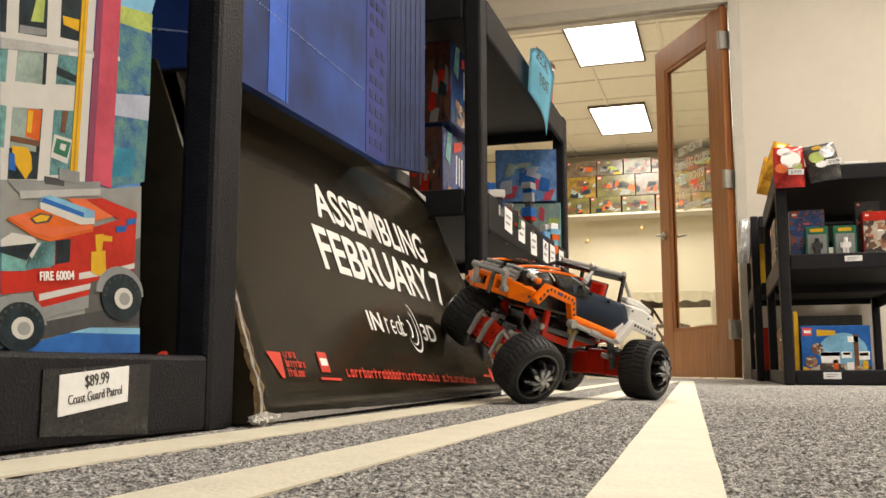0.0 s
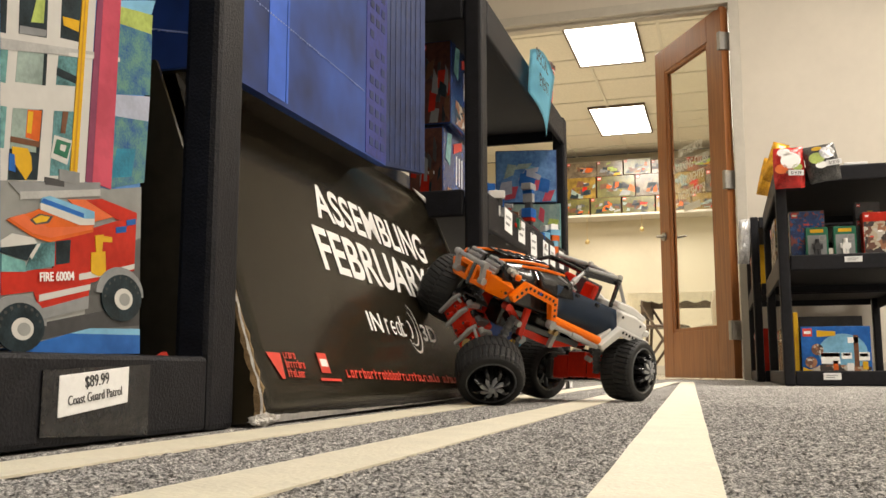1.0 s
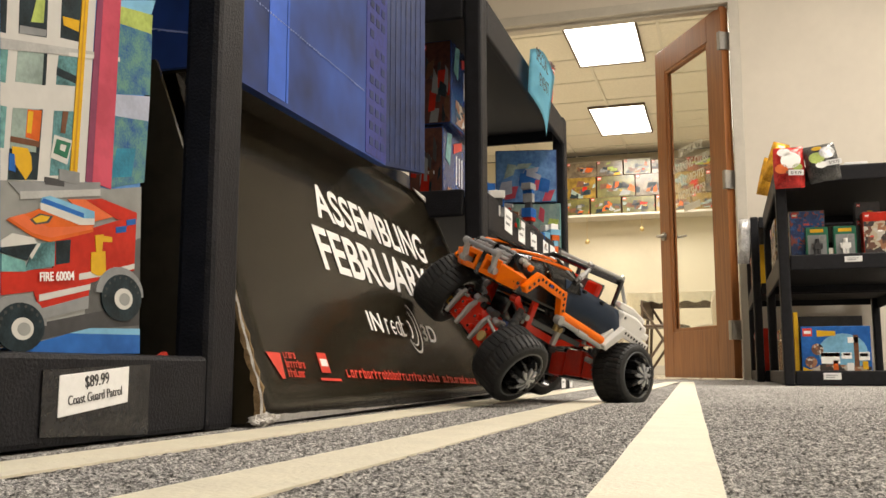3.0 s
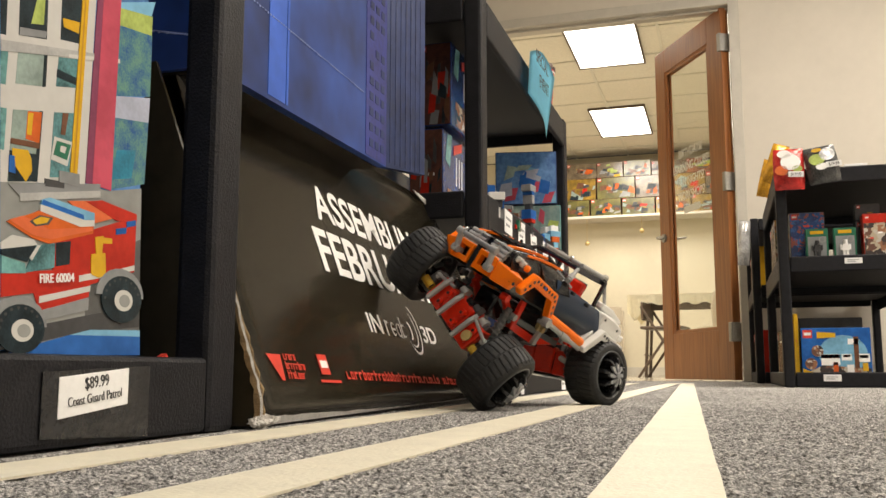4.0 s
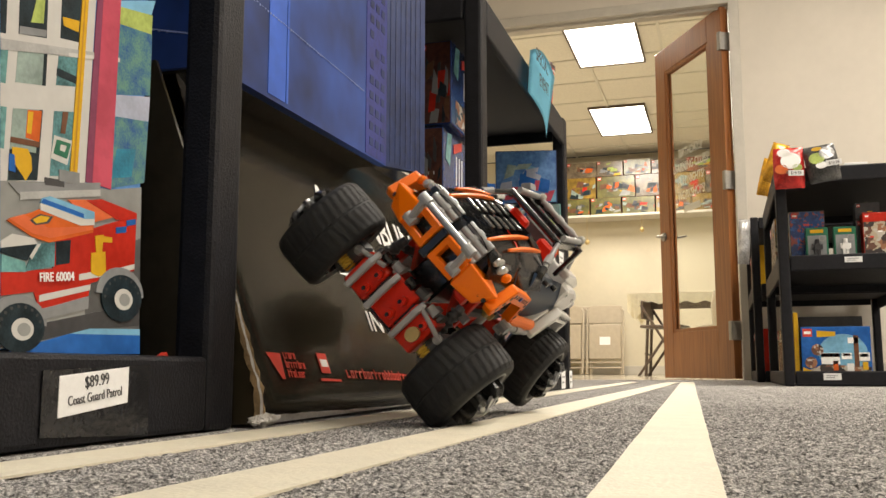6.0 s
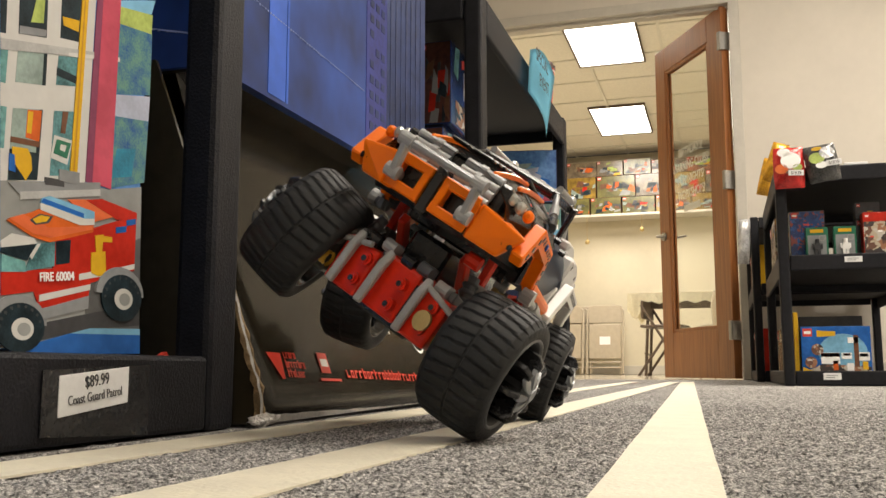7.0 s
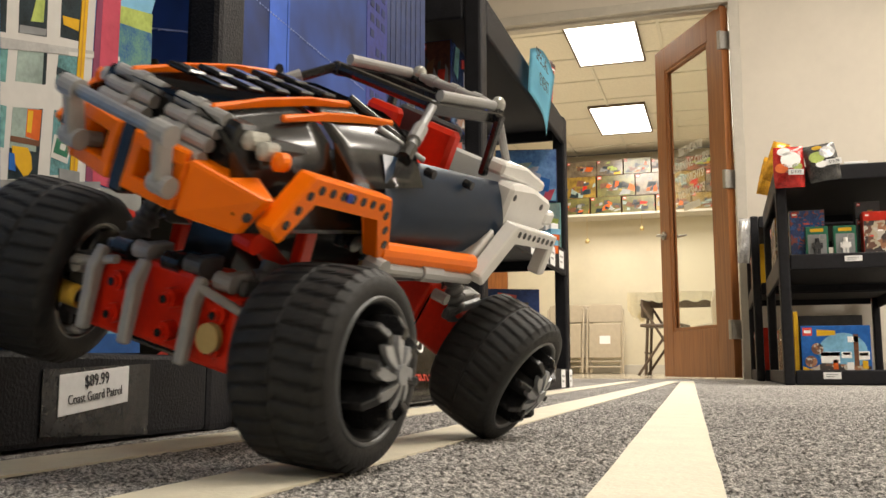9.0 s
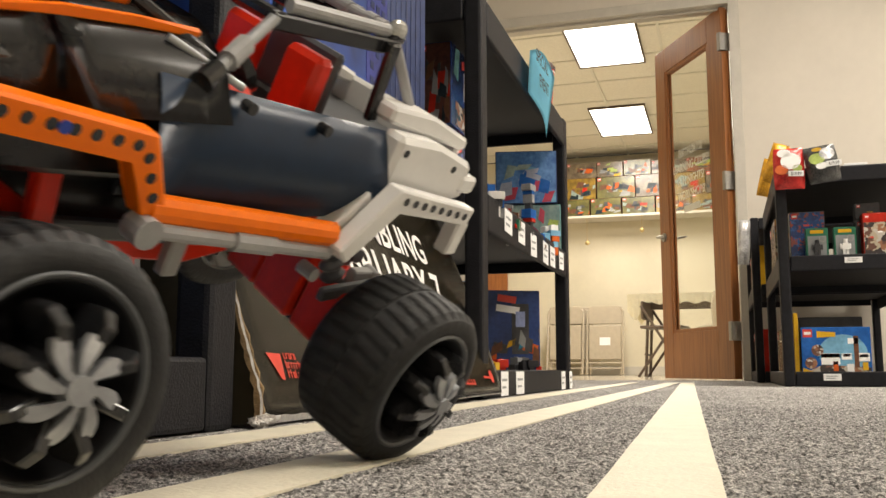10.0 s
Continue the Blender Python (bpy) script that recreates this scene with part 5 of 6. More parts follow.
# ---------- the remote-controlled toy truck ----------
M["orange"] = mat("orange_toy_plastic", (1.0, 0.19, 0.0), 0.32, var=0.05, scale=30, spec=0.28)
M["red"] = mat("red_toy_plastic", (0.78, 0.03, 0.008), 0.28, var=0.1, scale=30, spec=0.35)
M["lgrey"] = mat("light_grey_toy_plastic", (0.36, 0.36, 0.355), 0.3, var=0.08, scale=40)
M["dgrey"] = mat("dark_grey_toy_plastic", (0.09, 0.095, 0.1), 0.3, var=0.1, scale=40)
M["black"] = mat("black_toy_plastic", (0.017, 0.017, 0.018), 0.22, var=0.2, scale=40, coat=0.2)
M["navy"] = mat("dark_blue_toy_plastic", (0.010, 0.026, 0.056), 0.3, var=0.1, scale=30, spec=0.35)
M["white"] = mat("white_toy_plastic", (0.78, 0.77, 0.74), 0.25, var=0.03, scale=30)
M["tan"] = mat("tan_toy_plastic", (0.5, 0.36, 0.14), 0.35, var=0.1)
M["yellow"] = mat("yellow_spring", (0.7, 0.45, 0.05), 0.35)
M["silver"] = mat("silver_painted_plastic", (0.36, 0.37, 0.38), 0.32, 0.5, var=0.12, scale=60)
M["rubber"] = mat("black_tyre_rubber", (0.018, 0.018, 0.018), 0.6, spec=0.35, var=0.3, scale=50, bump=0.15, bump_scale=500)
M["rimblack"] = mat("satin_black_plastic", (0.012, 0.012, 0.013), 0.5, var=0.2, scale=40, spec=0.25)
M["peg"] = mat("blue_peg", (0.02, 0.06, 0.4), 0.3)
M["clear"] = mat("clear_lamp_plastic", (0.5, 0.5, 0.46), 0.1, 0.3, var=0.15, scale=80)

truck = thing("toy_truck", "orange, black and white brick-built off-road truck with huge black tyres", "toy truck")
truck.scale = (1.045, 1.045, 1.045)


def both(name, make, key, label=""):
    """The same part on the left and, mirrored, on the right side of the truck."""
    out = []
    for s in (1, -1):
        bm = make()
        if s < 0:
            bmesh.ops.scale(bm, vec=(1, -1, 1), verts=bm.verts)
        out.append(part(name, bm, key, truck, label))
    return out


def beam(pts, y0, y1, w, bm=None, bevel=0.0012):
    """A liftarm: a flat bent bar of width w along pts (x, z) between y0 and y1."""
    bm = bm or bmesh.new()
    p = [Vector((a[0], 0, a[1])) for a in pts]
    up, lo = [], []
    for i, v in enumerate(p):
        d = Vector()
        if i:
            d += (v - p[i - 1]).normalized()
        if i < len(p) - 1:
            d += (p[i + 1] - v).normalized()
        d.normalize()
        nn = Vector((-d.z, 0, d.x))
        sc = w / 2
        if 0 < i < len(p) - 1:
            sc /= max(0.5, nn.dot(Vector((-(v - p[i - 1]).normalized().z, 0, (v - p[i - 1]).normalized().x))))
        ext = d * (w / 2 * 0.6) * (-1 if i == 0 else 1 if i == len(p) - 1 else 0)
        up.append(v + nn * sc + ext)
        lo.append(v - nn * sc + ext)
    ring = [(q.x, q.z) for q in up] + [(q.x, q.z) for q in lo[::-1]]
    return add_prism(bm, ring, "y", y0, y1, bevel)


def holes(parent, pts, y, w=0.0022, key="black", step=0.008):
    """The round holes along a liftarm's face."""
    p = [Vector((a[0], 0, a[1])) for a in pts]
    first = None
    for a, b in zip(p, p[1:]):
        n = max(1, int((b - a).length / step))
        for i in range(n):
            c = a.lerp(b, (i + 0.5) / n)
            m = Matrix.Translation((c.x, y, c.z))
            if first is None:
                first = part("pin_hole", rod((0, -0.0006, 0), (0, 0.0005, 0), w, n=10), key, parent, m=m)
            else:
                o = new("pin_hole", first.data)
                o.parent, o.matrix_basis = parent, m


def coil(a, b, r, turns=6, n=14):
    """A spring: one corrugated sleeve from a to b."""
    a, b = Vector(a), Vector(b)
    q = Matrix.Translation(a) @ (b - a).to_track_quat("Z", "Y").to_matrix().to_4x4()
    ln = (b - a).length
    bm = bmesh.new()
    rings = []
    for i in range(turns * 4 + 1):
        rr = r * (0.82 + 0.18 * math.cos(math.pi * 2 * i / 4))
        rings.append([bm.verts.new(q @ Vector((rr * math.cos(2 * math.pi * k / n), rr * math.sin(2 * math.pi * k / n), ln * i / (turns * 4)))) for k in range(n)])
    for u, v in zip(rings, rings[1:]):
        for k in range(n):
            bm.faces.new((u[k], u[(k + 1) % n], v[(k + 1) % n], v[k])).smooth = True
    return bm


# bumper: two solid ends, open frames between them, a black middle joint
def bumper_end():
    bm = bmesh.new()
    add_prism(bm, [(0.136, 0.042), (0.122, 0.082), (0.115, 0.082), (0.110, 0.062), (0.122, 0.036)], "z", 0.138, 0.163)
    for v in bm.verts:      # the foot of the corner is cut away towards its tip
        if v.co.z < 0.145 and v.co.y > 0.05:
            v.co.y -= 0.014
        elif v.co.y > 0.07:
            v.co.z -= 0.005
    bmesh.ops.bevel(bm, geom=bm.edges[:], offset=0.002, segments=2, profile=0.5, affect="EDGES")
    return bm


b_ends = both("bumper_end", bumper_end, "orange", "orange bumper corner")
for s, e in zip((1, -1), b_ends):
    part("pin_hole", rod((0.118, s * 0.0715, 0.148), (0.123, s * 0.075, 0.148), 0.0022), "black", e)


def bumper_frame():
    bm = bmesh.new()
    for z0, z1 in ((0.139, 0.146), (0.158, 0.165)):
        add_prism(bm, [(0.1360, 0.04), (0.1405, 0.006), (0.130, 0.004), (0.125, 0.036)], "z", z0, z1, 0.001)
    for y0, y1 in ((0.006, 0.0125), (0.033, 0.041)):
        k = 0.1415 - 0.15 * (y0 + y1) / 2
        add_box(bm, k - 0.011, k, y0, y1, 0.144, 0.161, 0.0008)
    return bm


both("bumper_frame", bumper_frame, "orange")
part("bumper_joint", box(0.127, 0.139, -0.005, 0.005, 0.135, 0.169, 0.0015), "black", truck)
both("bumper_backing", lambda: box(0.118, 0.125, 0.008, 0.036, 0.143, 0.163), "black")


def bracket():
    bm = beam([(0.1405, 0.149), (0.1480, 0.1705)], 0.0315, 0.0375, 0.0085)
    for x, z in ((0.1405, 0.149), (0.1480, 0.1705)):
        add_rod(bm, (x, 0.029, z), (x, 0.041, z), 0.0048, n=14)
    add_rod(bm, (0.128, 0.034, 0.149), (0.144, 0.034, 0.149), 0.0042, n=12)
    return bm


both("bull_bar_post", bracket, "lgrey", "light grey bull bar post")
part("bull_bar", rod((0.1480, -0.036, 0.1705), (0.1480, 0.036, 0.1705), 0.0030), "silver", truck, "silver bull bar")
for s in (1, -1):
    for z, x in ((0.1630, 0.129), (0.1690, 0.127), (0.1750, 0.1245), (0.1810, 0.121)):
        bm = rod((x, s * 0.006, z), (x, s * 0.042, z), 0.0032, n=12)
        add_rod(bm, (x, s * 0.019, z), (x, s * 0.025, z), 0.0042, n=12)
        part("grille_tube", bm, "lgrey", truck, "light grey grille tube")
    part("grille_tube", rod((0.127, s * 0.022, 0.162), (0.120, s * 0.022, 0.184), 0.0035), "lgrey", truck)
    for i, key in enumerate(("clear", "clear", "orange")):
        y = 0.0535 + i * 0.0085
        bm = rod((0.106, s * y, 0.176 - i * 0.002), (0.117 - i * 0.003, s * y, 0.176 - i * 0.002), 0.0043, n=14)
        add_rod(bm, (0.117 - i * 0.003, s * y, 0.176 - i * 0.002), (0.119 - i * 0.003, s * y, 0.176 - i * 0.002), 0.0043, 0.002, n=14)
        part("headlight" if i < 2 else "indicator", bm, key, truck, "clear round headlight" if i < 2 else "orange round indicator")
part("engine_bay", box(0.0, 0.112, -0.06, 0.06, 0.135, 0.178, 0.003), "black", truck)
part("bay_front", box(0.108, 0.122, -0.052, 0.052, 0.160, 0.182, 0.002), "black", truck)

# bonnet: ridged top with drooping sides
sec = [(-0.078, 0.168), (-0.062, 0.185), (-0.042, 0.194), (-0.03, 0.1965), (0.03, 0.1965), (0.042, 0.194), (0.062, 0.185), (0.078, 0.168)]


def bonnet_piece(x0, x1, lo=0, hi=len(sec) - 1):
    bm = bmesh.new()
    rows = []
    for i in range(7):
        f = i / 6
        x = x0 + (x1 - x0) * f
        g = (x - 0.0) / 0.125
        dz = 0.004 * math.sin(math.pi * max(0, min(1, g))) - 0.015 * g
        k = 1 - 0.12 * g
        rows.append([bm.verts.new((x, sec[j][0] * k, sec[j][1] + dz - (0.006 * g if j in (0, len(sec) - 1) else 0))) for j in range(lo, hi + 1)])
    for a, b in zip(rows, rows[1:]):
        for j in range(len(a) - 1):
            bm.faces.new((a[j], b[j], b[j + 1], a[j + 1]))
    bmesh.ops.solidify(bm, geom=bm.faces[:], thickness=0.0025)
    return bm


for x0, x1 in ((0.126, 0.066), (0.063, -0.004)):
    for lo, hi, nm in ((0, 3, "bonnet_side"), (3, 4, "bonnet_top"), (4, 7, "bonnet_side")):
        o = part(nm, bonnet_piece(x0, x1, lo, hi), "black", truck, "glossy black bonnet panel")
        for p in o.data.polygons:
            p.use_smooth = True
for s in (1, -1):
    for x0, x1, y in ((0.122, 0.03, 0.031), (0.09, 0.004, 0.045)):
        ridge = [(x, 0.1978 + 0.004 * math.sin(math.pi * x / 0.125) - 0.12 * x - (0.0038 if y > 0.04 else 0.0)) for x in (x0, (2 * x0 + x1) / 3, (x0 + 2 * x1) / 3, x1)]
        part("bonnet_stripe", beam(ridge, s * y - 0.0017, s * y + 0.0017, 0.0036), "orange", truck, "orange bonnet stripe")
    for i in range(5):
        part("bonnet_rib", box(0.03 + i * 0.018, 0.041 + i * 0.018, s * 0.012 - 0.009, s * 0.012 + 0.009, 0.1955 - 0.0014 * i, 0.1990 - 0.0016 * i, 0.001), "black", truck)

# fenders, sills, rods
FEN = [(0.113, 0.146), (0.098, 0.166), (0.038, 0.159), (0.0265, 0.136)]
for s in (1, -1):
    y0, y1 = (0.076, 0.088) if s > 0 else (-0.088, -0.076)
    f = part("fender", beam(FEN, y0, y1, 0.011), "orange", truck, "orange bent fender beam")
    holes(f, FEN, s * 0.088)
    part("peg", rod((0.072, s * 0.0875, 0.163), (0.072, s * 0.0893, 0.163), 0.0023), "peg", f, "blue peg")
    sl = bmesh.new()
    add_rod(sl, (0.0265, s * 0.083, 0.134), (-0.086, s * 0.083, 0.124), 0.0062, n=12)
    part("sill", sl, "orange", truck, "orange round sill")
    rd = rod((0.028, s * 0.088, 0.127), (-0.086, s * 0.086, 0.115), 0.0034)
    add_rod(rd, (-0.02, s * 0.0873, 0.122), (-0.045, s * 0.0869, 0.1194), 0.0048)
    add_rod(rd, (0.028, s * 0.082, 0.127), (0.028, s * 0.094, 0.127), 0.0062, n=12)
    part("side_rod", rd, "lgrey", truck, "light grey side rod")
    # curved dark blue flank
    bm = bmesh.new()
    rows = []
    for i in range(9):
        x = 0.028 - 0.142 * i / 8
        r = []
        for j in range(7):
            a = j / 6
            z = 0.126 + (0.181 - 0.007 * i / 8 - 0.126) * a + 0.004 * (i / 8) * (1 - a)
            y = 0.066 + 0.017 * math.sin(math.pi * (0.15 + 0.75 * a)) - 0.006 * a
            r.append(bm.verts.new((x - 0.012 * (1 - a) * (i == 8), s * y, z)))
        rows.append(r)
    for a, b in zip(rows, rows[1:]):
        for j in range(6):
            bm.faces.new((a[j], b[j], b[j + 1], a[j + 1]))
    bmesh.ops.solidify(bm, geom=bm.faces[:], thickness=0.003)
    o = part("flank", bm, "navy", truck, "curved dark blue flank panel")
    for p in o.data.polygons:
        p.use_smooth = True
    for x, z in ((-0.012, 0.176), (-0.06, 0.172)):
        part("pin", rod((x, s * 0.0705, z), (x, s * 0.0775, z), 0.0026), "black", truck)
    # white rear panel and its lower beam
    w = bmesh.new()
    add_prism(w, [(-0.113, 0.142), (-0.113, 0.176), (-0.15, 0.175), (-0.186, 0.167), (-0.190, 0.146), (-0.17, 0.141)], "y", min(s * 0.062, s * 0.08), max(s * 0.062, s * 0.08), 0.003)
    part("rear_panel", w, "white", truck, "white rear side panel")
    for x, z in ((-0.12, 0.168), (-0.168, 0.163)):
        part("pin_hole", rod((x, s * 0.079, z), (x, s * 0.0805, z), 0.0022), "black", truck)
    part("rear_ledge", prism([(-0.113, 0.178), (-0.113, 0.187), (-0.15, 0.186), (-0.19, 0.177), (-0.19, 0.170)], "y", min(s * 0.045, s * 0.066), max(s * 0.045, s * 0.066), 0.002), "white", truck)
    part("rear_step", box(-0.196, -0.180, min(s * 0.06, s * 0.082), max(s * 0.06, s * 0.082), 0.150, 0.160, 0.002), "white", truck)
    RB = [(-0.090, 0.119), (-0.114, 0.1485), (-0.183, 0.141)]
    rb = part("rear_beam", beam(RB, min(s * 0.084, s * 0.096), max(s * 0.084, s * 0.096), 0.011), "white", truck, "white bent rear beam")
    holes(rb, RB[1:], s * 0.096)
    part("rear_drop", box(-0.188, -0.177, min(s * 0.084, s * 0.096), max(s * 0.084, s * 0.096), 0.117, 0.138, 0.0015), "white", truck)
    part("rear_beam_lug", beam([(-0.088, 0.124), (-0.104, 0.141)], min(s * 0.07, s * 0.083), max(s * 0.07, s * 0.083), 0.011), "white", truck)
    # cage
    part("pillar", rod((0.004, s * 0.064, 0.184), (-0.034, s * 0.043, 0.209), 0.0030), "silver" if s > 0 else "black", truck, "thin windscreen pillar")
    part("pillar_clip", rod((-0.004, s * 0.0596, 0.189), (-0.014, s * 0.0541, 0.196), 0.0048), "lgrey", truck)
    part("pillar_foot", rod((0.010, s * 0.067, 0.180), (0.002, s * 0.063, 0.1855), 0.005), "black", truck)
    rb_ = bmesh.new()
    beam([(-0.032, 0.207), (-0.115, 0.211)], s * 0.043 - 0.0035, s * 0.043 + 0.0035, 0.0075, rb_, 0.001)
    part("roof_rail", rb_, "black", truck, "black roof rail")
    part("roof_tube", rod((-0.040, s * 0.041, 0.2145), (-0.108, s * 0.041, 0.2175), 0.0033, n=12), "lgrey", truck, "grey roof tube")
    part("rear_pillar", rod((-0.117, s * 0.042, 0.213), (-0.140, s * 0.050, 0.186), 0.003), "lgrey", truck, "grey rear pillar")
    part("rear_upright", beam([(-0.108, 0.212), (-0.113, 0.176)], s * 0.05 - 0.003, s * 0.05 + 0.003, 0.007), "black", truck)
    lamp = rod((-0.117, s * 0.039, 0.209), (-0.117, s * 0.039, 0.2145), 0.0042)
    add_rod(lamp, (-0.117, s * 0.039, 0.214), (-0.117, s * 0.039, 0.2165), 0.0062, n=14)
    part("lamp_socket", lamp, "black", truck)
    bm = bmesh.new()
    bmesh.ops.create_uvsphere(bm, u_segments=14, v_segments=8, radius=0.0058, matrix=Matrix.Translation((-0.117, s * 0.039, 0.2185)))
    part("roof_lamp", bm, "clear", truck, "clear round roof lamp")
    part("peg", rod((-0.075, s * 0.0442, 0.2105), (-0.075, s * 0.0455, 0.2105), 0.0024), "peg", truck)
    part("peg", rod((-0.095, s * 0.0442, 0.212), (-0.095, s * 0.0455, 0.212), 0.0024), "peg", truck)
    # seats
    st = box(-0.075, -0.045, min(s * 0.012, s * 0.042), max(s * 0.012, s * 0.042), 0.150, 0.166, 0.003)
    add_box(st, -0.083, -0.071, min(s * 0.012, s * 0.042), max(s * 0.012, s * 0.042), 0.160, 0.196, 0.003, m=Matrix.Translation((0, 0, 0)))
    part("seat", st, "red", truck, "red seat")
    part("wiper", rod((0.02, s * 0.05, 0.191), (-0.012, s * 0.066, 0.181), 0.0016), "silver", truck)
    part("cowl_rod", rod((0.03, s * 0.03, 0.2), (-0.008, s * 0.058, 0.184), 0.0026), "black", truck)
    # dampers
    for x, bx in ((0.082, 0.07), (-0.14, -0.12)):
        bm = rod((x, s * 0.058, 0.072), (bx, s * 0.05, 0.118), 0.005, n=12)
        dm = part("damper", bm, "dgrey", truck, "dark grey damper")
        sp = coil((x, s * 0.058, 0.074), (bx, s * 0.05, 0.112), 0.0078)
        part("spring", sp, "dgrey", dm, "coil spring")
part("windscreen_bar", rod((-0.034, -0.046, 0.208), (-0.034, 0.046, 0.208), 0.0036), "black", truck)
for x, z in ((-0.113, 0.2175), (-0.121, 0.2165)):
    lb = rod((x, -0.033, z), (x, 0.033, z), 0.0030, n=12)
    for y in (-0.022, 0.0, 0.022):
        add_rod(lb, (x, y - 0.004, z), (x, y + 0.004, z), 0.0040, n=12)
    part("light_bar", lb, "lgrey", truck, "grey roof light tube")
part("rear_bar", rod((-0.115, -0.044, 0.214), (-0.115, 0.044, 0.214), 0.0034), "black", truck)
part("roof_cross", box(-0.085, -0.078, -0.04, 0.04, 0.207, 0.213, 0.001), "black", truck)
part("dashboard", box(-0.03, -0.004, -0.055, 0.055, 0.150, 0.178, 0.003), "red", truck, "red dashboard block")
part("steering_wheel", rod((-0.034, 0.03, 0.178), (-0.038, 0.03, 0.181), 0.011, n=18), "black", truck)
part("seat_back_panel", box(-0.1, -0.094, -0.03, 0.03, 0.165, 0.198, 0.002), "dgrey", truck)
part("cabin_floor", box(-0.112, 0.0, -0.064, 0.064, 0.128, 0.150, 0.002), "black", truck)
part("load_bed", box(-0.186, -0.113, -0.06, 0.06, 0.146, 0.160, 0.002), "dgrey", truck)
part("tailgate", box(-0.192, -0.186, -0.062, 0.062, 0.140, 0.176, 0.002), "white", truck, "white tailgate")

# chassis: red and dark gear housings with pins
rn = random.Random(12)
part("chassis_spine", box(-0.13, 0.07, -0.02, 0.02, 0.094, 0.126, 0.003), "black", truck, "black central gear housing")
for s in (1, -1):
    part("chassis_beam", beam([(0.07, 0.125), (0.03, 0.098), (-0.04, 0.092), (-0.12, 0.112)], s * 0.034 - 0.004, s * 0.034 + 0.004, 0.009), "red", truck, "red chassis beam")
    part("chassis_beam", beam([(0.06, 0.110), (-0.08, 0.104)], s * 0.046 - 0.0035, s * 0.046 + 0.0035, 0.008), "dgrey", truck)
    part("chassis_upright", beam([(0.05, 0.135), (0.045, 0.092)], s * 0.05 - 0.004, s * 0.05 + 0.004, 0.01), "red", truck)
    part("chassis_upright", beam([(-0.02, 0.132), (-0.02, 0.092)], s * 0.052 - 0.004, s * 0.052 + 0.004, 0.009), "lgrey", truck)
    for i in range(14):
        x, z = rn.uniform(-0.12, 0.09), rn.uniform(0.088, 0.13)
        y = rn.uniform(0.046, 0.06)
        key = rn.choice(("lgrey", "dgrey", "black", "red", "tan", "lgrey"))
        bm = rod((x, s * (y - 0.008), z), (x, s * (y + 0.005), z), rn.uniform(0.003, 0.0055), n=10)
        if rn.random() < 0.5:
            add_box(bm, x - 0.009, x + 0.009, min(s * y, s * (y - 0.006)), max(s * y, s * (y - 0.006)), z - 0.004, z + 0.004, 0.001)
        part("connector", bm, key, truck)


# the body stands narrower than the wheels' track
slimmed = set()
for o in truck.children_recursive:
    if o.type == "MESH":
        if o.data.name not in slimmed:
            o.data.transform(Matrix.Diagonal((1, 0.81, 1, 1)))
            slimmed.add(o.data.name)
        o.location.y *= 0.81


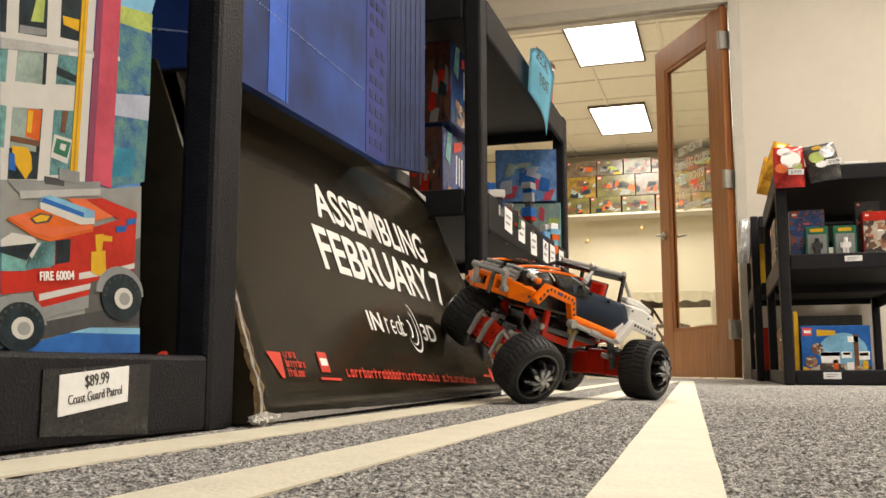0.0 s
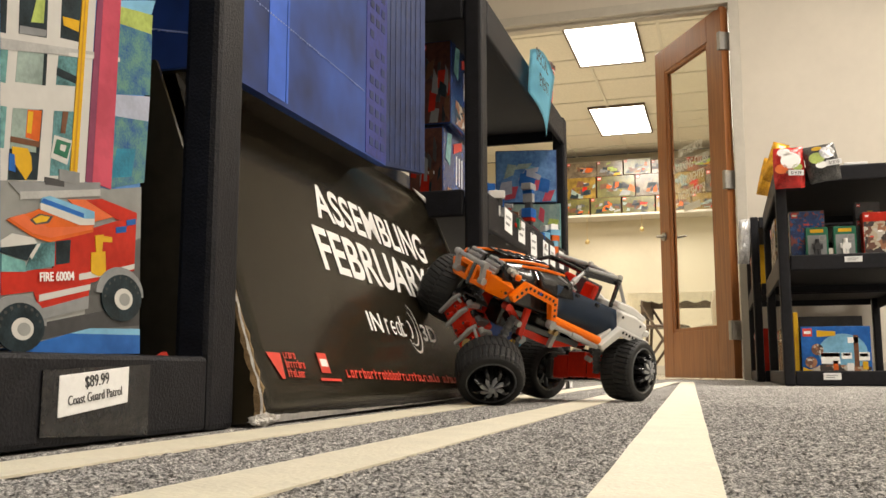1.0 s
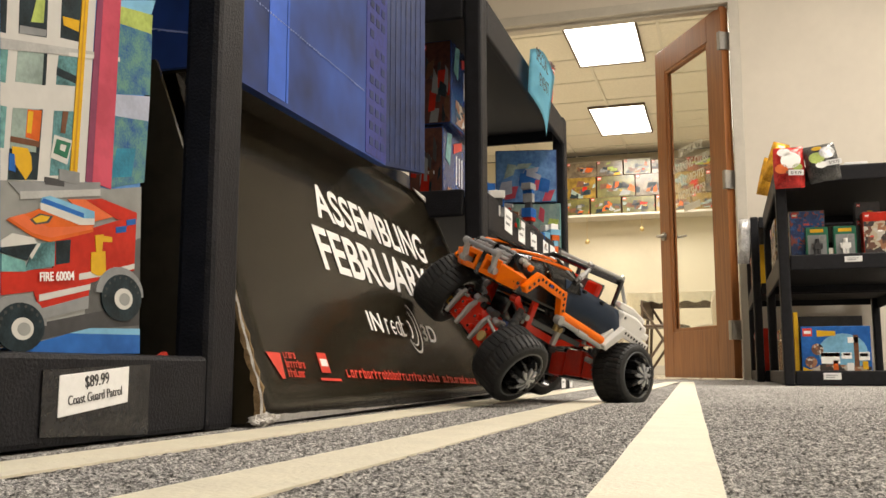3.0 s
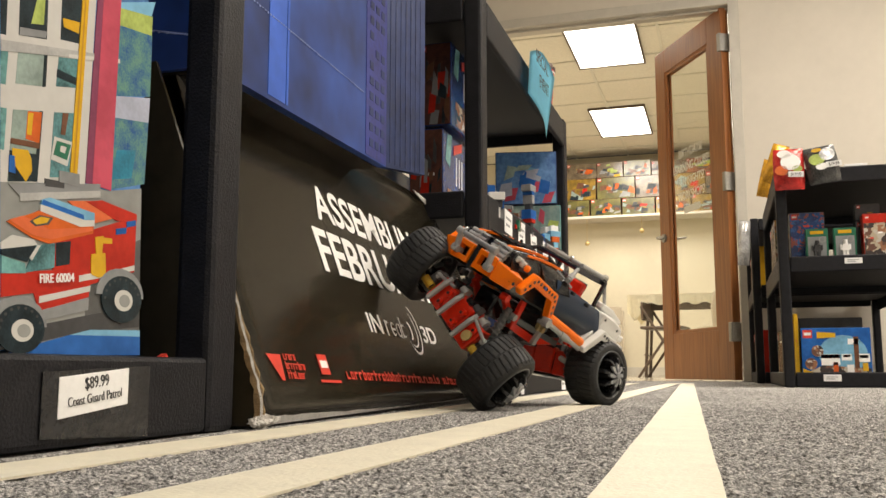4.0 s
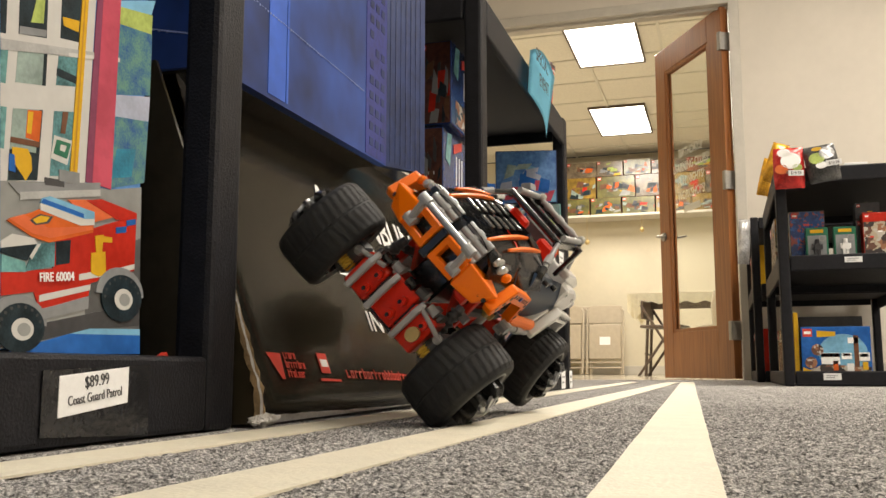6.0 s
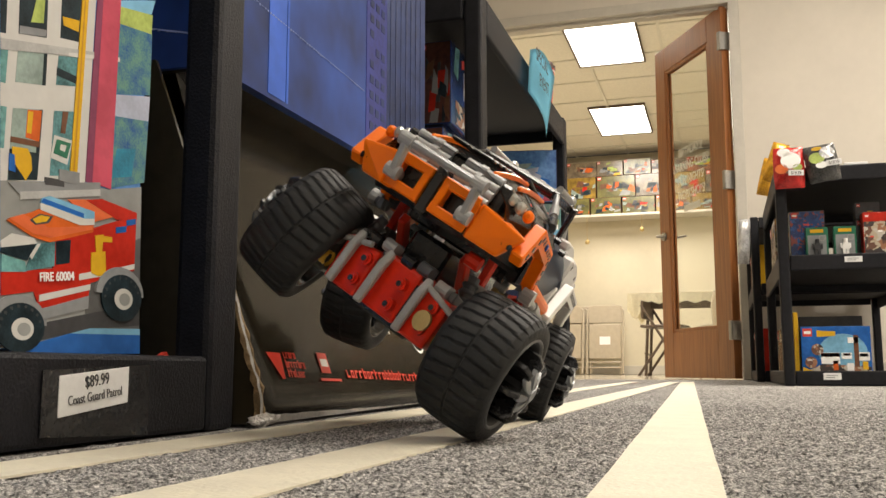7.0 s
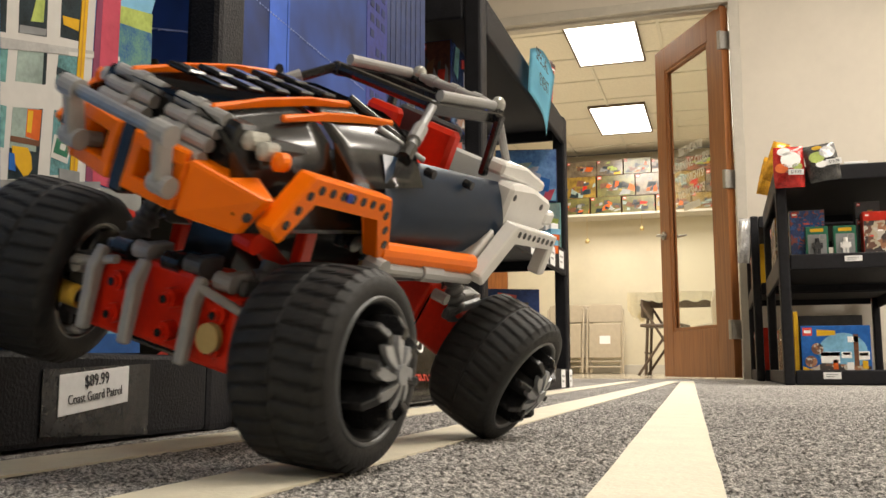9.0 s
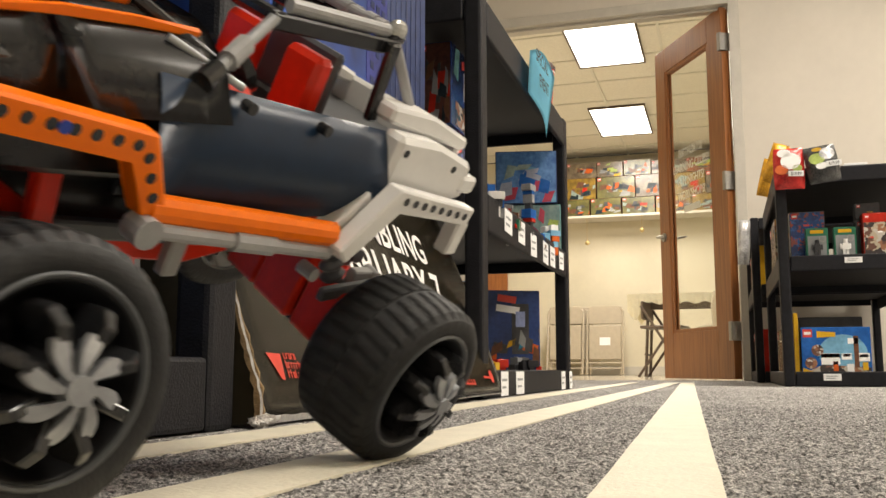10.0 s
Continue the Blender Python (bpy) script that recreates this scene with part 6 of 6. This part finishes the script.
# axles, each a keyed part with its own fittings
def axle(name, front):
    ax = thing(name)
    ax.parent = truck
    kx = 1 if front else -1
    for y0, y1, x0, x1, z0, z1 in ((-0.056, -0.022, -0.018, 0.019, -0.016, 0.022), (-0.020, 0.020, -0.020, 0.016, -0.015, 0.027), (0.022, 0.056, -0.018, 0.019, -0.016, 0.022)):
        part("housing", box(min(x0 * kx, x1 * kx), max(x0 * kx, x1 * kx), y0, y1, z0, z1, 0.003, seg=2), "red", ax, "red axle housing")
    for y in (-0.021, 0.021):
        part("spacer", box(-0.015, 0.015, y - 0.0025, y + 0.0025, -0.009, 0.019, 0.001), "black", ax)
    part("axle_shaft", rod((0, -0.085, 0), (0, 0.085, 0), 0.0055, n=12), "dgrey", ax)
    part("lower_plate", box(-0.016, 0.012, -0.036, 0.036, -0.019, -0.012, 0.002), "black", ax)
    for y, key in ((-0.044, "lgrey"), (-0.012, "lgrey"), (0.030, "lgrey")):
        bm = beam([(0.0215 * kx, 0.026), (0.0265 * kx, 0.017), (0.0275 * kx, -0.013)], y - 0.0036, y + 0.0036, 0.006)
        part("face_arm", bm, key, ax, "light grey bent face arm")
    for y in (-0.029, 0.010, 0.045):
        for z, r in ((0.013, 0.0052), (-0.004, 0.0052)):
            tub = rod((0.008 * kx, y, z), (0.0235 * kx, y, z), r, n=14)
            add_rod(tub, (0.0235 * kx, y, z), (0.0262 * kx, y, z), r * 0.62, n=10)
            part("red_tube", tub, "red", ax, "red round connector")
            part("pin", rod((0.0262 * kx, y, z), (0.0272 * kx, y, z), 0.0022), "black", ax)
    for y, z, key in ((-0.020, 0.030, "lgrey"), (0.018, 0.031, "dgrey"), (0.002, 0.029, "black"), (-0.036, 0.028, "black"), (0.040, 0.027, "lgrey")):
        lug = rod((0.014 * kx, y - 0.006, z), (0.014 * kx, y + 0.006, z), 0.0048, n=12)
        add_box(lug, min(-0.004 * kx, 0.013 * kx), max(-0.004 * kx, 0.013 * kx), y - 0.004, y + 0.004, z - 0.008, z + 0.004, 0.001)
        part("lug", lug, key, ax)
    for s in (1, -1):
        part("hub_carrier", box(-0.012, 0.014, min(s * 0.062, s * 0.078), max(s * 0.062, s * 0.078), -0.016, 0.018, 0.003), "dgrey", ax)
        part("ball_joint", rod((0.010 * kx, s * 0.066, 0.012), (0.019 * kx, s * 0.066, 0.014), 0.0048, n=12), "lgrey", ax)
        sp = coil((0.016 * kx, s * 0.060, -0.004), (0.016 * kx, s * 0.080, -0.004), 0.0062)
        part("spring", sp, "yellow", ax, "yellow coil spring")
        part("tie_rod", rod((0.024 * kx, s * 0.03, 0.024), (0.018 * kx, s * 0.07, 0.014), 0.0024), "lgrey", ax)
        part("link", beam([(-0.03 * kx, 0.02), (0.01 * kx, 0.026)], s * 0.05 - 0.003, s * 0.05 + 0.003, 0.008), "dgrey", ax)
    ax.scale = (0.95, 0.8, 0.95)
    g = rod((0.024 * kx, 0.045, 0.002), (0.028 * kx, 0.045, 0.002), 0.0075, n=20)
    part("gear", g, "tan", ax, "tan gear")
    return ax


front_axle, rear_axle = axle("front_axle", True), axle("rear_axle", False)

# tyre: rounded shoulders with slanting tread bars
R_, W_ = 0.0535, 0.0225
prof = [(-0.0205, 0.036), (-W_, 0.042), (-0.0215, 0.0488), (-0.018, 0.0524), (-0.0115, 0.0534), (-0.0105, 0.0534), (-0.001, 0.0537), (-0.0004, 0.0527),
        (0.0004, 0.0527), (0.001, 0.0537), (0.0105, 0.0534), (0.0115, 0.0534), (0.018, 0.0524), (0.0215, 0.0488), (W_, 0.042), (0.0215, 0.0385), (0.0205, 0.036)]


def tyre_mesh():
    bm = bmesh.new()
    n = 216
    rings = []
    for i in range(n):
        ring = []
        for j, (y, r) in enumerate(prof):
            slant = int(round(abs(y) * 95))
            low = ((i + slant + (2 if y < 0 else 0)) % 6) == 0 and 2 < j < len(prof) - 4 and abs(y) > 0.0005
            rr = r - (0.0019 if low else 0.0)
            a = 2 * math.pi * i / n
            ring.append(bm.verts.new((rr * math.cos(a), y, rr * math.sin(a))))
        rings.append(ring)
    for i in range(n):
        a, b = rings[i], rings[(i + 1) % n]
        for j in range(len(prof) - 1):
            f = bm.faces.new((a[j], b[j], b[j + 1], a[j + 1]))
            f.smooth = j < 3 or j > len(prof) - 5
    return bm


def revolve(pr, n=48):
    bm = bmesh.new()
    rings = [[bm.verts.new((r * math.cos(2 * math.pi * i / n), y, r * math.sin(2 * math.pi * i / n))) for y, r in pr] for i in range(n)]
    for i in range(n):
        a, b = rings[i], rings[(i + 1) % n]
        for j in range(len(pr) - 1):
            f = bm.faces.new((a[j], b[j], b[j + 1], a[j + 1]))
            f.smooth = True
    return bm


def fan_blade():
    """One curved blade of the turbine hub."""
    bm = bmesh.new()
    pts = []
    for i in range(6):
        f = i / 5
        a = 0.35 * f
        wd = 0.25 + 0.1 * math.sin(math.pi * f) if f < 0.95 else 0.16
        pts.append((0.004 + 0.0155 * f, a - wd * 0.5, a + wd * 0.75))
    up = [[bm.verts.new((r * math.cos(q), 0.0338 - 0.003 * (r / 0.0195) ** 2, r * math.sin(q))) for q in (a, b)] for r, a, b in pts]
    dn = [[bm.verts.new((r * math.cos(q), 0.0312 - 0.003 * (r / 0.0195) ** 2, r * math.sin(q))) for q in (a, b)] for r, a, b in pts]
    for q in range(5):
        bm.faces.new((up[q][0], up[q][1], up[q + 1][1], up[q + 1][0]))
        bm.faces.new((dn[q][0], dn[q + 1][0], dn[q + 1][1], dn[q][1]))
        bm.faces.new((up[q][0], up[q + 1][0], dn[q + 1][0], dn[q][0]))
        bm.faces.new((up[q][1], dn[q][1], dn[q + 1][1], up[q + 1][1]))
    bm.faces.new((up[5][0], up[5][1], dn[5][1], dn[5][0]))
    bm.faces.new((up[0][0], dn[0][0], dn[0][1], up[0][1]))
    return bm


def wheel_part():
    w = thing("wheel")
    w.parent = truck
    part("tyre", tyre_mesh(), "rubber", w, "black rubber tyre with slanting tread")
    part("rim", revolve([(0.0205, 0.0365), (0.0218, 0.0375), (0.0205, 0.0345), (0.004, 0.0315), (-0.002, 0.02), (-0.002, 0.012), (0.012, 0.0135), (0.026, 0.0125), (0.028, 0.010), (0.028, 0.0)]), "rimblack", w, "black rim")
    part("rim_ring", revolve([(0.0212, 0.0362), (0.0226, 0.0374), (0.0222, 0.0386), (0.021, 0.0392)]), "dgrey", w, "grey rim edge")
    part("rim_back", revolve([(-0.0205, 0.0365), (-0.0205, 0.033), (-0.004, 0.031), (-0.004, 0.008), (-0.02, 0.008), (-0.02, 0.0)]), "black", w)
    sp = bmesh.new()
    for k in range(8):
        m = Matrix.Rotation(2 * math.pi * k / 8, 4, "Y")
        add_box(sp, 0.008, 0.0335, -0.012, -0.006, -0.0022, 0.0022, 0.0005, m=m)
    part("spoke_star", sp, "dgrey", w, "dark spokes behind the rim")
    blade = None
    for k in range(8):
        m = Matrix.Rotation(2 * math.pi * (k + 0.4) / 8, 4, "Y")
        if blade is None:
            bm = prism([(0.011, 0.006), (0.022, 0.008), (0.030, 0.017), (0.0295, 0.028), (0.023, 0.0325), (0.012, 0.030)], "z", -0.0024, 0.0024, 0.0007)
            blade = part("hub_paddle", bm, "black", w, "black curved hub paddle", m=m)
        else:
            o = new("hub_paddle", blade.data)
            o.parent, o.matrix_basis = w, m
    part("hub_boss", rod((0, 0.026, 0), (0, 0.0345, 0), 0.0054, n=16), "silver", w, "silver hub boss")
    b0 = part("hub_blade", fan_blade(), "silver", w, "silver curved hub blade")
    for k in range(1, 8):
        o = new("hub_blade", b0.data)
        o.parent, o.matrix_basis = w, Matrix.Rotation(2 * math.pi * k / 8, 4, "Y")
    return w


wheel_fl = wheel_part()
wheel_fl.scale = (0.868, 1.13, 0.868)
wheel_rl, wheel_fr, wheel_rr = (copy_thing(wheel_fl, Matrix.Identity(4)) for _ in range(3))

# ---------- what moves ----------
def motions():
    """The truck climbs along the standee, drops off it and drives past the camera."""
    # seconds; place; roll, dip and heading in degrees
    run = [
        (0, pose(-0.304, 1.417, 0.010, -16.9, -6.4, -117.0)),
        (0.5, pose(-0.326, 1.382, 0.018, -22.4, -8.4, -118.9)),
        (1, pose(-0.335, 1.367, 0.022, -24.8, -9.3, -119.7)),
        (1.5, pose(-0.332, 1.360, 0.020, -24.0, -9.0, -119.5)),
        (2, pose(-0.267, 1.438, -0.007, -13.1, -1.0, -115.5)),
        (2.6, pose(-0.302, 1.365, 0.014, -19.9, -8.4, -117.4)),
        (4, pose(-0.345, 1.241, 0.035, -30.7, -11.2, -106.2)),
        (4.5, pose(-0.357, 1.180, 0.051, -37.8, -9.3, -103.9)),
        (5, pose(-0.362, 1.073, 0.067, -48.6, -6.1, -99.8)),
        (5.5, pose(-0.363, 0.983, 0.074, -54.5, -1.0, -94.8)),
        (5.7, pose(-0.360, 0.948, 0.073, -53.7, 0.5, -93.1)),
        (6.8, pose(-0.291, 0.729, 0.039, -36.2, 2.6, -88.9)),
        (7, pose(-0.280, 0.707, 0.038, -34.2, -0.4, -86.9)),
        (7.5, pose(-0.278, 0.658, 0.041, -34.0, -2.1, -89.8)),
        (8, pose(-0.286, 0.618, 0.036, -33.3, -0.5, -93.9)),
        (8.5, pose(-0.285, 0.550, 0.035, -33.5, 1.1, -94.5)),
        (9, pose(-0.288, 0.504, 0.023, -27.2, 7.4, -101.7)),
        (9.5, pose(-0.301, 0.427, 0.034, -33.1, 9.8, -106.9)),
        (10, pose(-0.330, 0.362, 0.039, -34.1, 6.8, -105.4)),
    ]
    walk(truck, run)

    # wheels on the body: seconds; place; lean and steering in degrees
    fl = [(0, 0.102, 0.078, 0.054, -15, -9), (1, 0.096, 0.066, 0.041, -24, -25), (2, 0.104, 0.076, 0.07, 6, -20), (2.6, 0.091, 0.078, 0.053, -15, 2), (4, 0.087, 0.082, 0.044, -15, 13), (4.5, 0.074, 0.084, 0.046, -15, 8), (5, 0.065, 0.086, 0.057, -14, 2), (5.5, 0.084, 0.089, 0.082, 0, 3), (7, 0.097, 0.084, 0.074, 3, -7), (7.5, 0.09, 0.089, 0.07, 4, -8), (8, 0.083, 0.092, 0.078, -1, 6), (8.5, 0.069, 0.089, 0.08, 4, 6), (9, 0.073, 0.091, 0.089, 20, 4), (9.5, 0.081, 0.094, 0.098, 22, 2), (10, 0.079, 0.093, 0.089, 23, -3)]
    rl = [(0, -0.159, 0.09, 0.086, 13, 6), (1, -0.161, 0.083, 0.098, 21, 7), (2, -0.158, 0.092, 0.081, 9, 5), (2.6, -0.152, 0.083, 0.091, 20, -3), (4, -0.15, 0.08, 0.097, 22, -10), (4.5, -0.155, 0.082, 0.094, 24, -10), (5, -0.162, 0.078, 0.089, 22, -5), (5.5, -0.163, 0.087, 0.083, 11, -2), (7, -0.163, 0.081, 0.071, 11, 2), (7.5, -0.16, 0.088, 0.077, 25, -6), (8, -0.162, 0.084, 0.076, 11, -2), (8.5, -0.161, 0.087, 0.072, -1, 4), (9, -0.151, 0.084, 0.053, -5, -3), (9.5, -0.148, 0.087, 0.046, -4, -3), (10, -0.143, 0.096, 0.06, 2, -2)]
    fr = [(0, 0.082, -0.07, 0.095, -23, 22), (1, 0.098, -0.075, 0.11, -4, 24), (2, 0.084, -0.076, 0.079, 2, 13), (2.6, 0.092, -0.074, 0.097, -20, 23), (4, 0.115, -0.08, 0.108, -11, 14), (4.5, 0.113, -0.086, 0.102, -5, 18), (5, 0.1, -0.09, 0.085, -3, 13), (5.5, 0.101, -0.086, 0.074, 3, 14), (7, 0.087, -0.078, 0.079, -14, 11), (7.5, 0.102, -0.08, 0.078, -7, 16), (8, 0.093, -0.081, 0.074, -12, 19), (8.5, 0.091, -0.079, 0.071, -18, 29), (9, 0.091, -0.076, 0.063, 6, 20), (9.5, 0.095, -0.07, 0.055, 2, 10), (10, 0.099, -0.07, 0.055, 0, 4)]
    rr = [(0, -0.155, -0.066, 0.051, 8, 0), (1, -0.147, -0.065, 0.029, 16, 0), (2, -0.155, -0.066, 0.055, 6, 0), (2.6, -0.155, -0.07, 0.045, 6, 0), (4, -0.155, -0.068, 0.04, 6, 0), (4.5, -0.155, -0.069, 0.043, 6, 0), (5, -0.155, -0.073, 0.044, 6, 0), (5.5, -0.155, -0.07, 0.052, 6, 0), (7, -0.142, -0.092, 0.036, 14, 0), (7.5, -0.131, -0.092, 0.025, 18, 0), (8, -0.132, -0.088, 0.026, 16, 0), (8.5, -0.155, -0.072, 0.061, -8, 0), (9, -0.155, -0.073, 0.077, -8, 0), (9.5, -0.155, -0.069, 0.081, -8, 0), (10, -0.154, -0.064, 0.07, -8, 0)]

    def between(rows, t):
        """The row at t, on a smooth line between the rows round it."""
        for a, b in zip(rows, rows[1:]):
            if a[0] <= t <= b[0]:
                f = (t - a[0]) / (b[0] - a[0])
                f = f * f * (3 - 2 * f)
                return [p + (q - p) * f for p, q in zip(a, b)]
        return rows[-1]

    rolled, last = 0.0, None
    tracks = {k: [] for k in ("fl", "fr", "rl", "rr", "fa", "ra")}
    for i in range(51):
        t = i * 0.2
        scene.frame_set(frame(t))
        m = truck.matrix_world
        here = m.translation.copy()
        if last is not None:
            rolled += (here - last).dot((m.to_3x3() @ Vector((1, 0, 0))).normalized()) / 0.0485
        last = here
        spin = pose(0, 0, 0, 0, math.degrees(rolled), 0)
        back = pose(0, 0, 0, 0, -math.degrees(rolled), 0)
        for lrows, rrows, ka, kl, kr in ((fl, fr, "fa", "fl", "fr"), (rl, rr, "ra", "rl", "rr")):
            _, xl, yl, zl, lean_, steer = between(lrows, t)
            _, xr, yr, zr, lean_r, steer_r = between(rrows, t)
            tilt = math.degrees(math.atan2(zl - zr, yl - yr))
            tracks[ka].append((t, pose((xl + xr) / 2, (yl + yr) / 2, (zl + zr) / 2, tilt, 0, max(-14, min(14, math.degrees(math.atan2(xr - xl, yl - yr)))))))
            tracks[kl].append((t, pose(xl, yl, zl, lean_, 0, steer) @ spin))
            tracks[kr].append((t, pose(xr, yr, zr, lean_r, 0, steer_r) @ pose(0, 0, 0, 0, 0, 180) @ back))
    for key, ob in (("fl", wheel_fl), ("fr", wheel_fr), ("rl", wheel_rl), ("rr", wheel_rr), ("fa", front_axle), ("ra", rear_axle)):
        walk(ob, tracks[key])


motions()
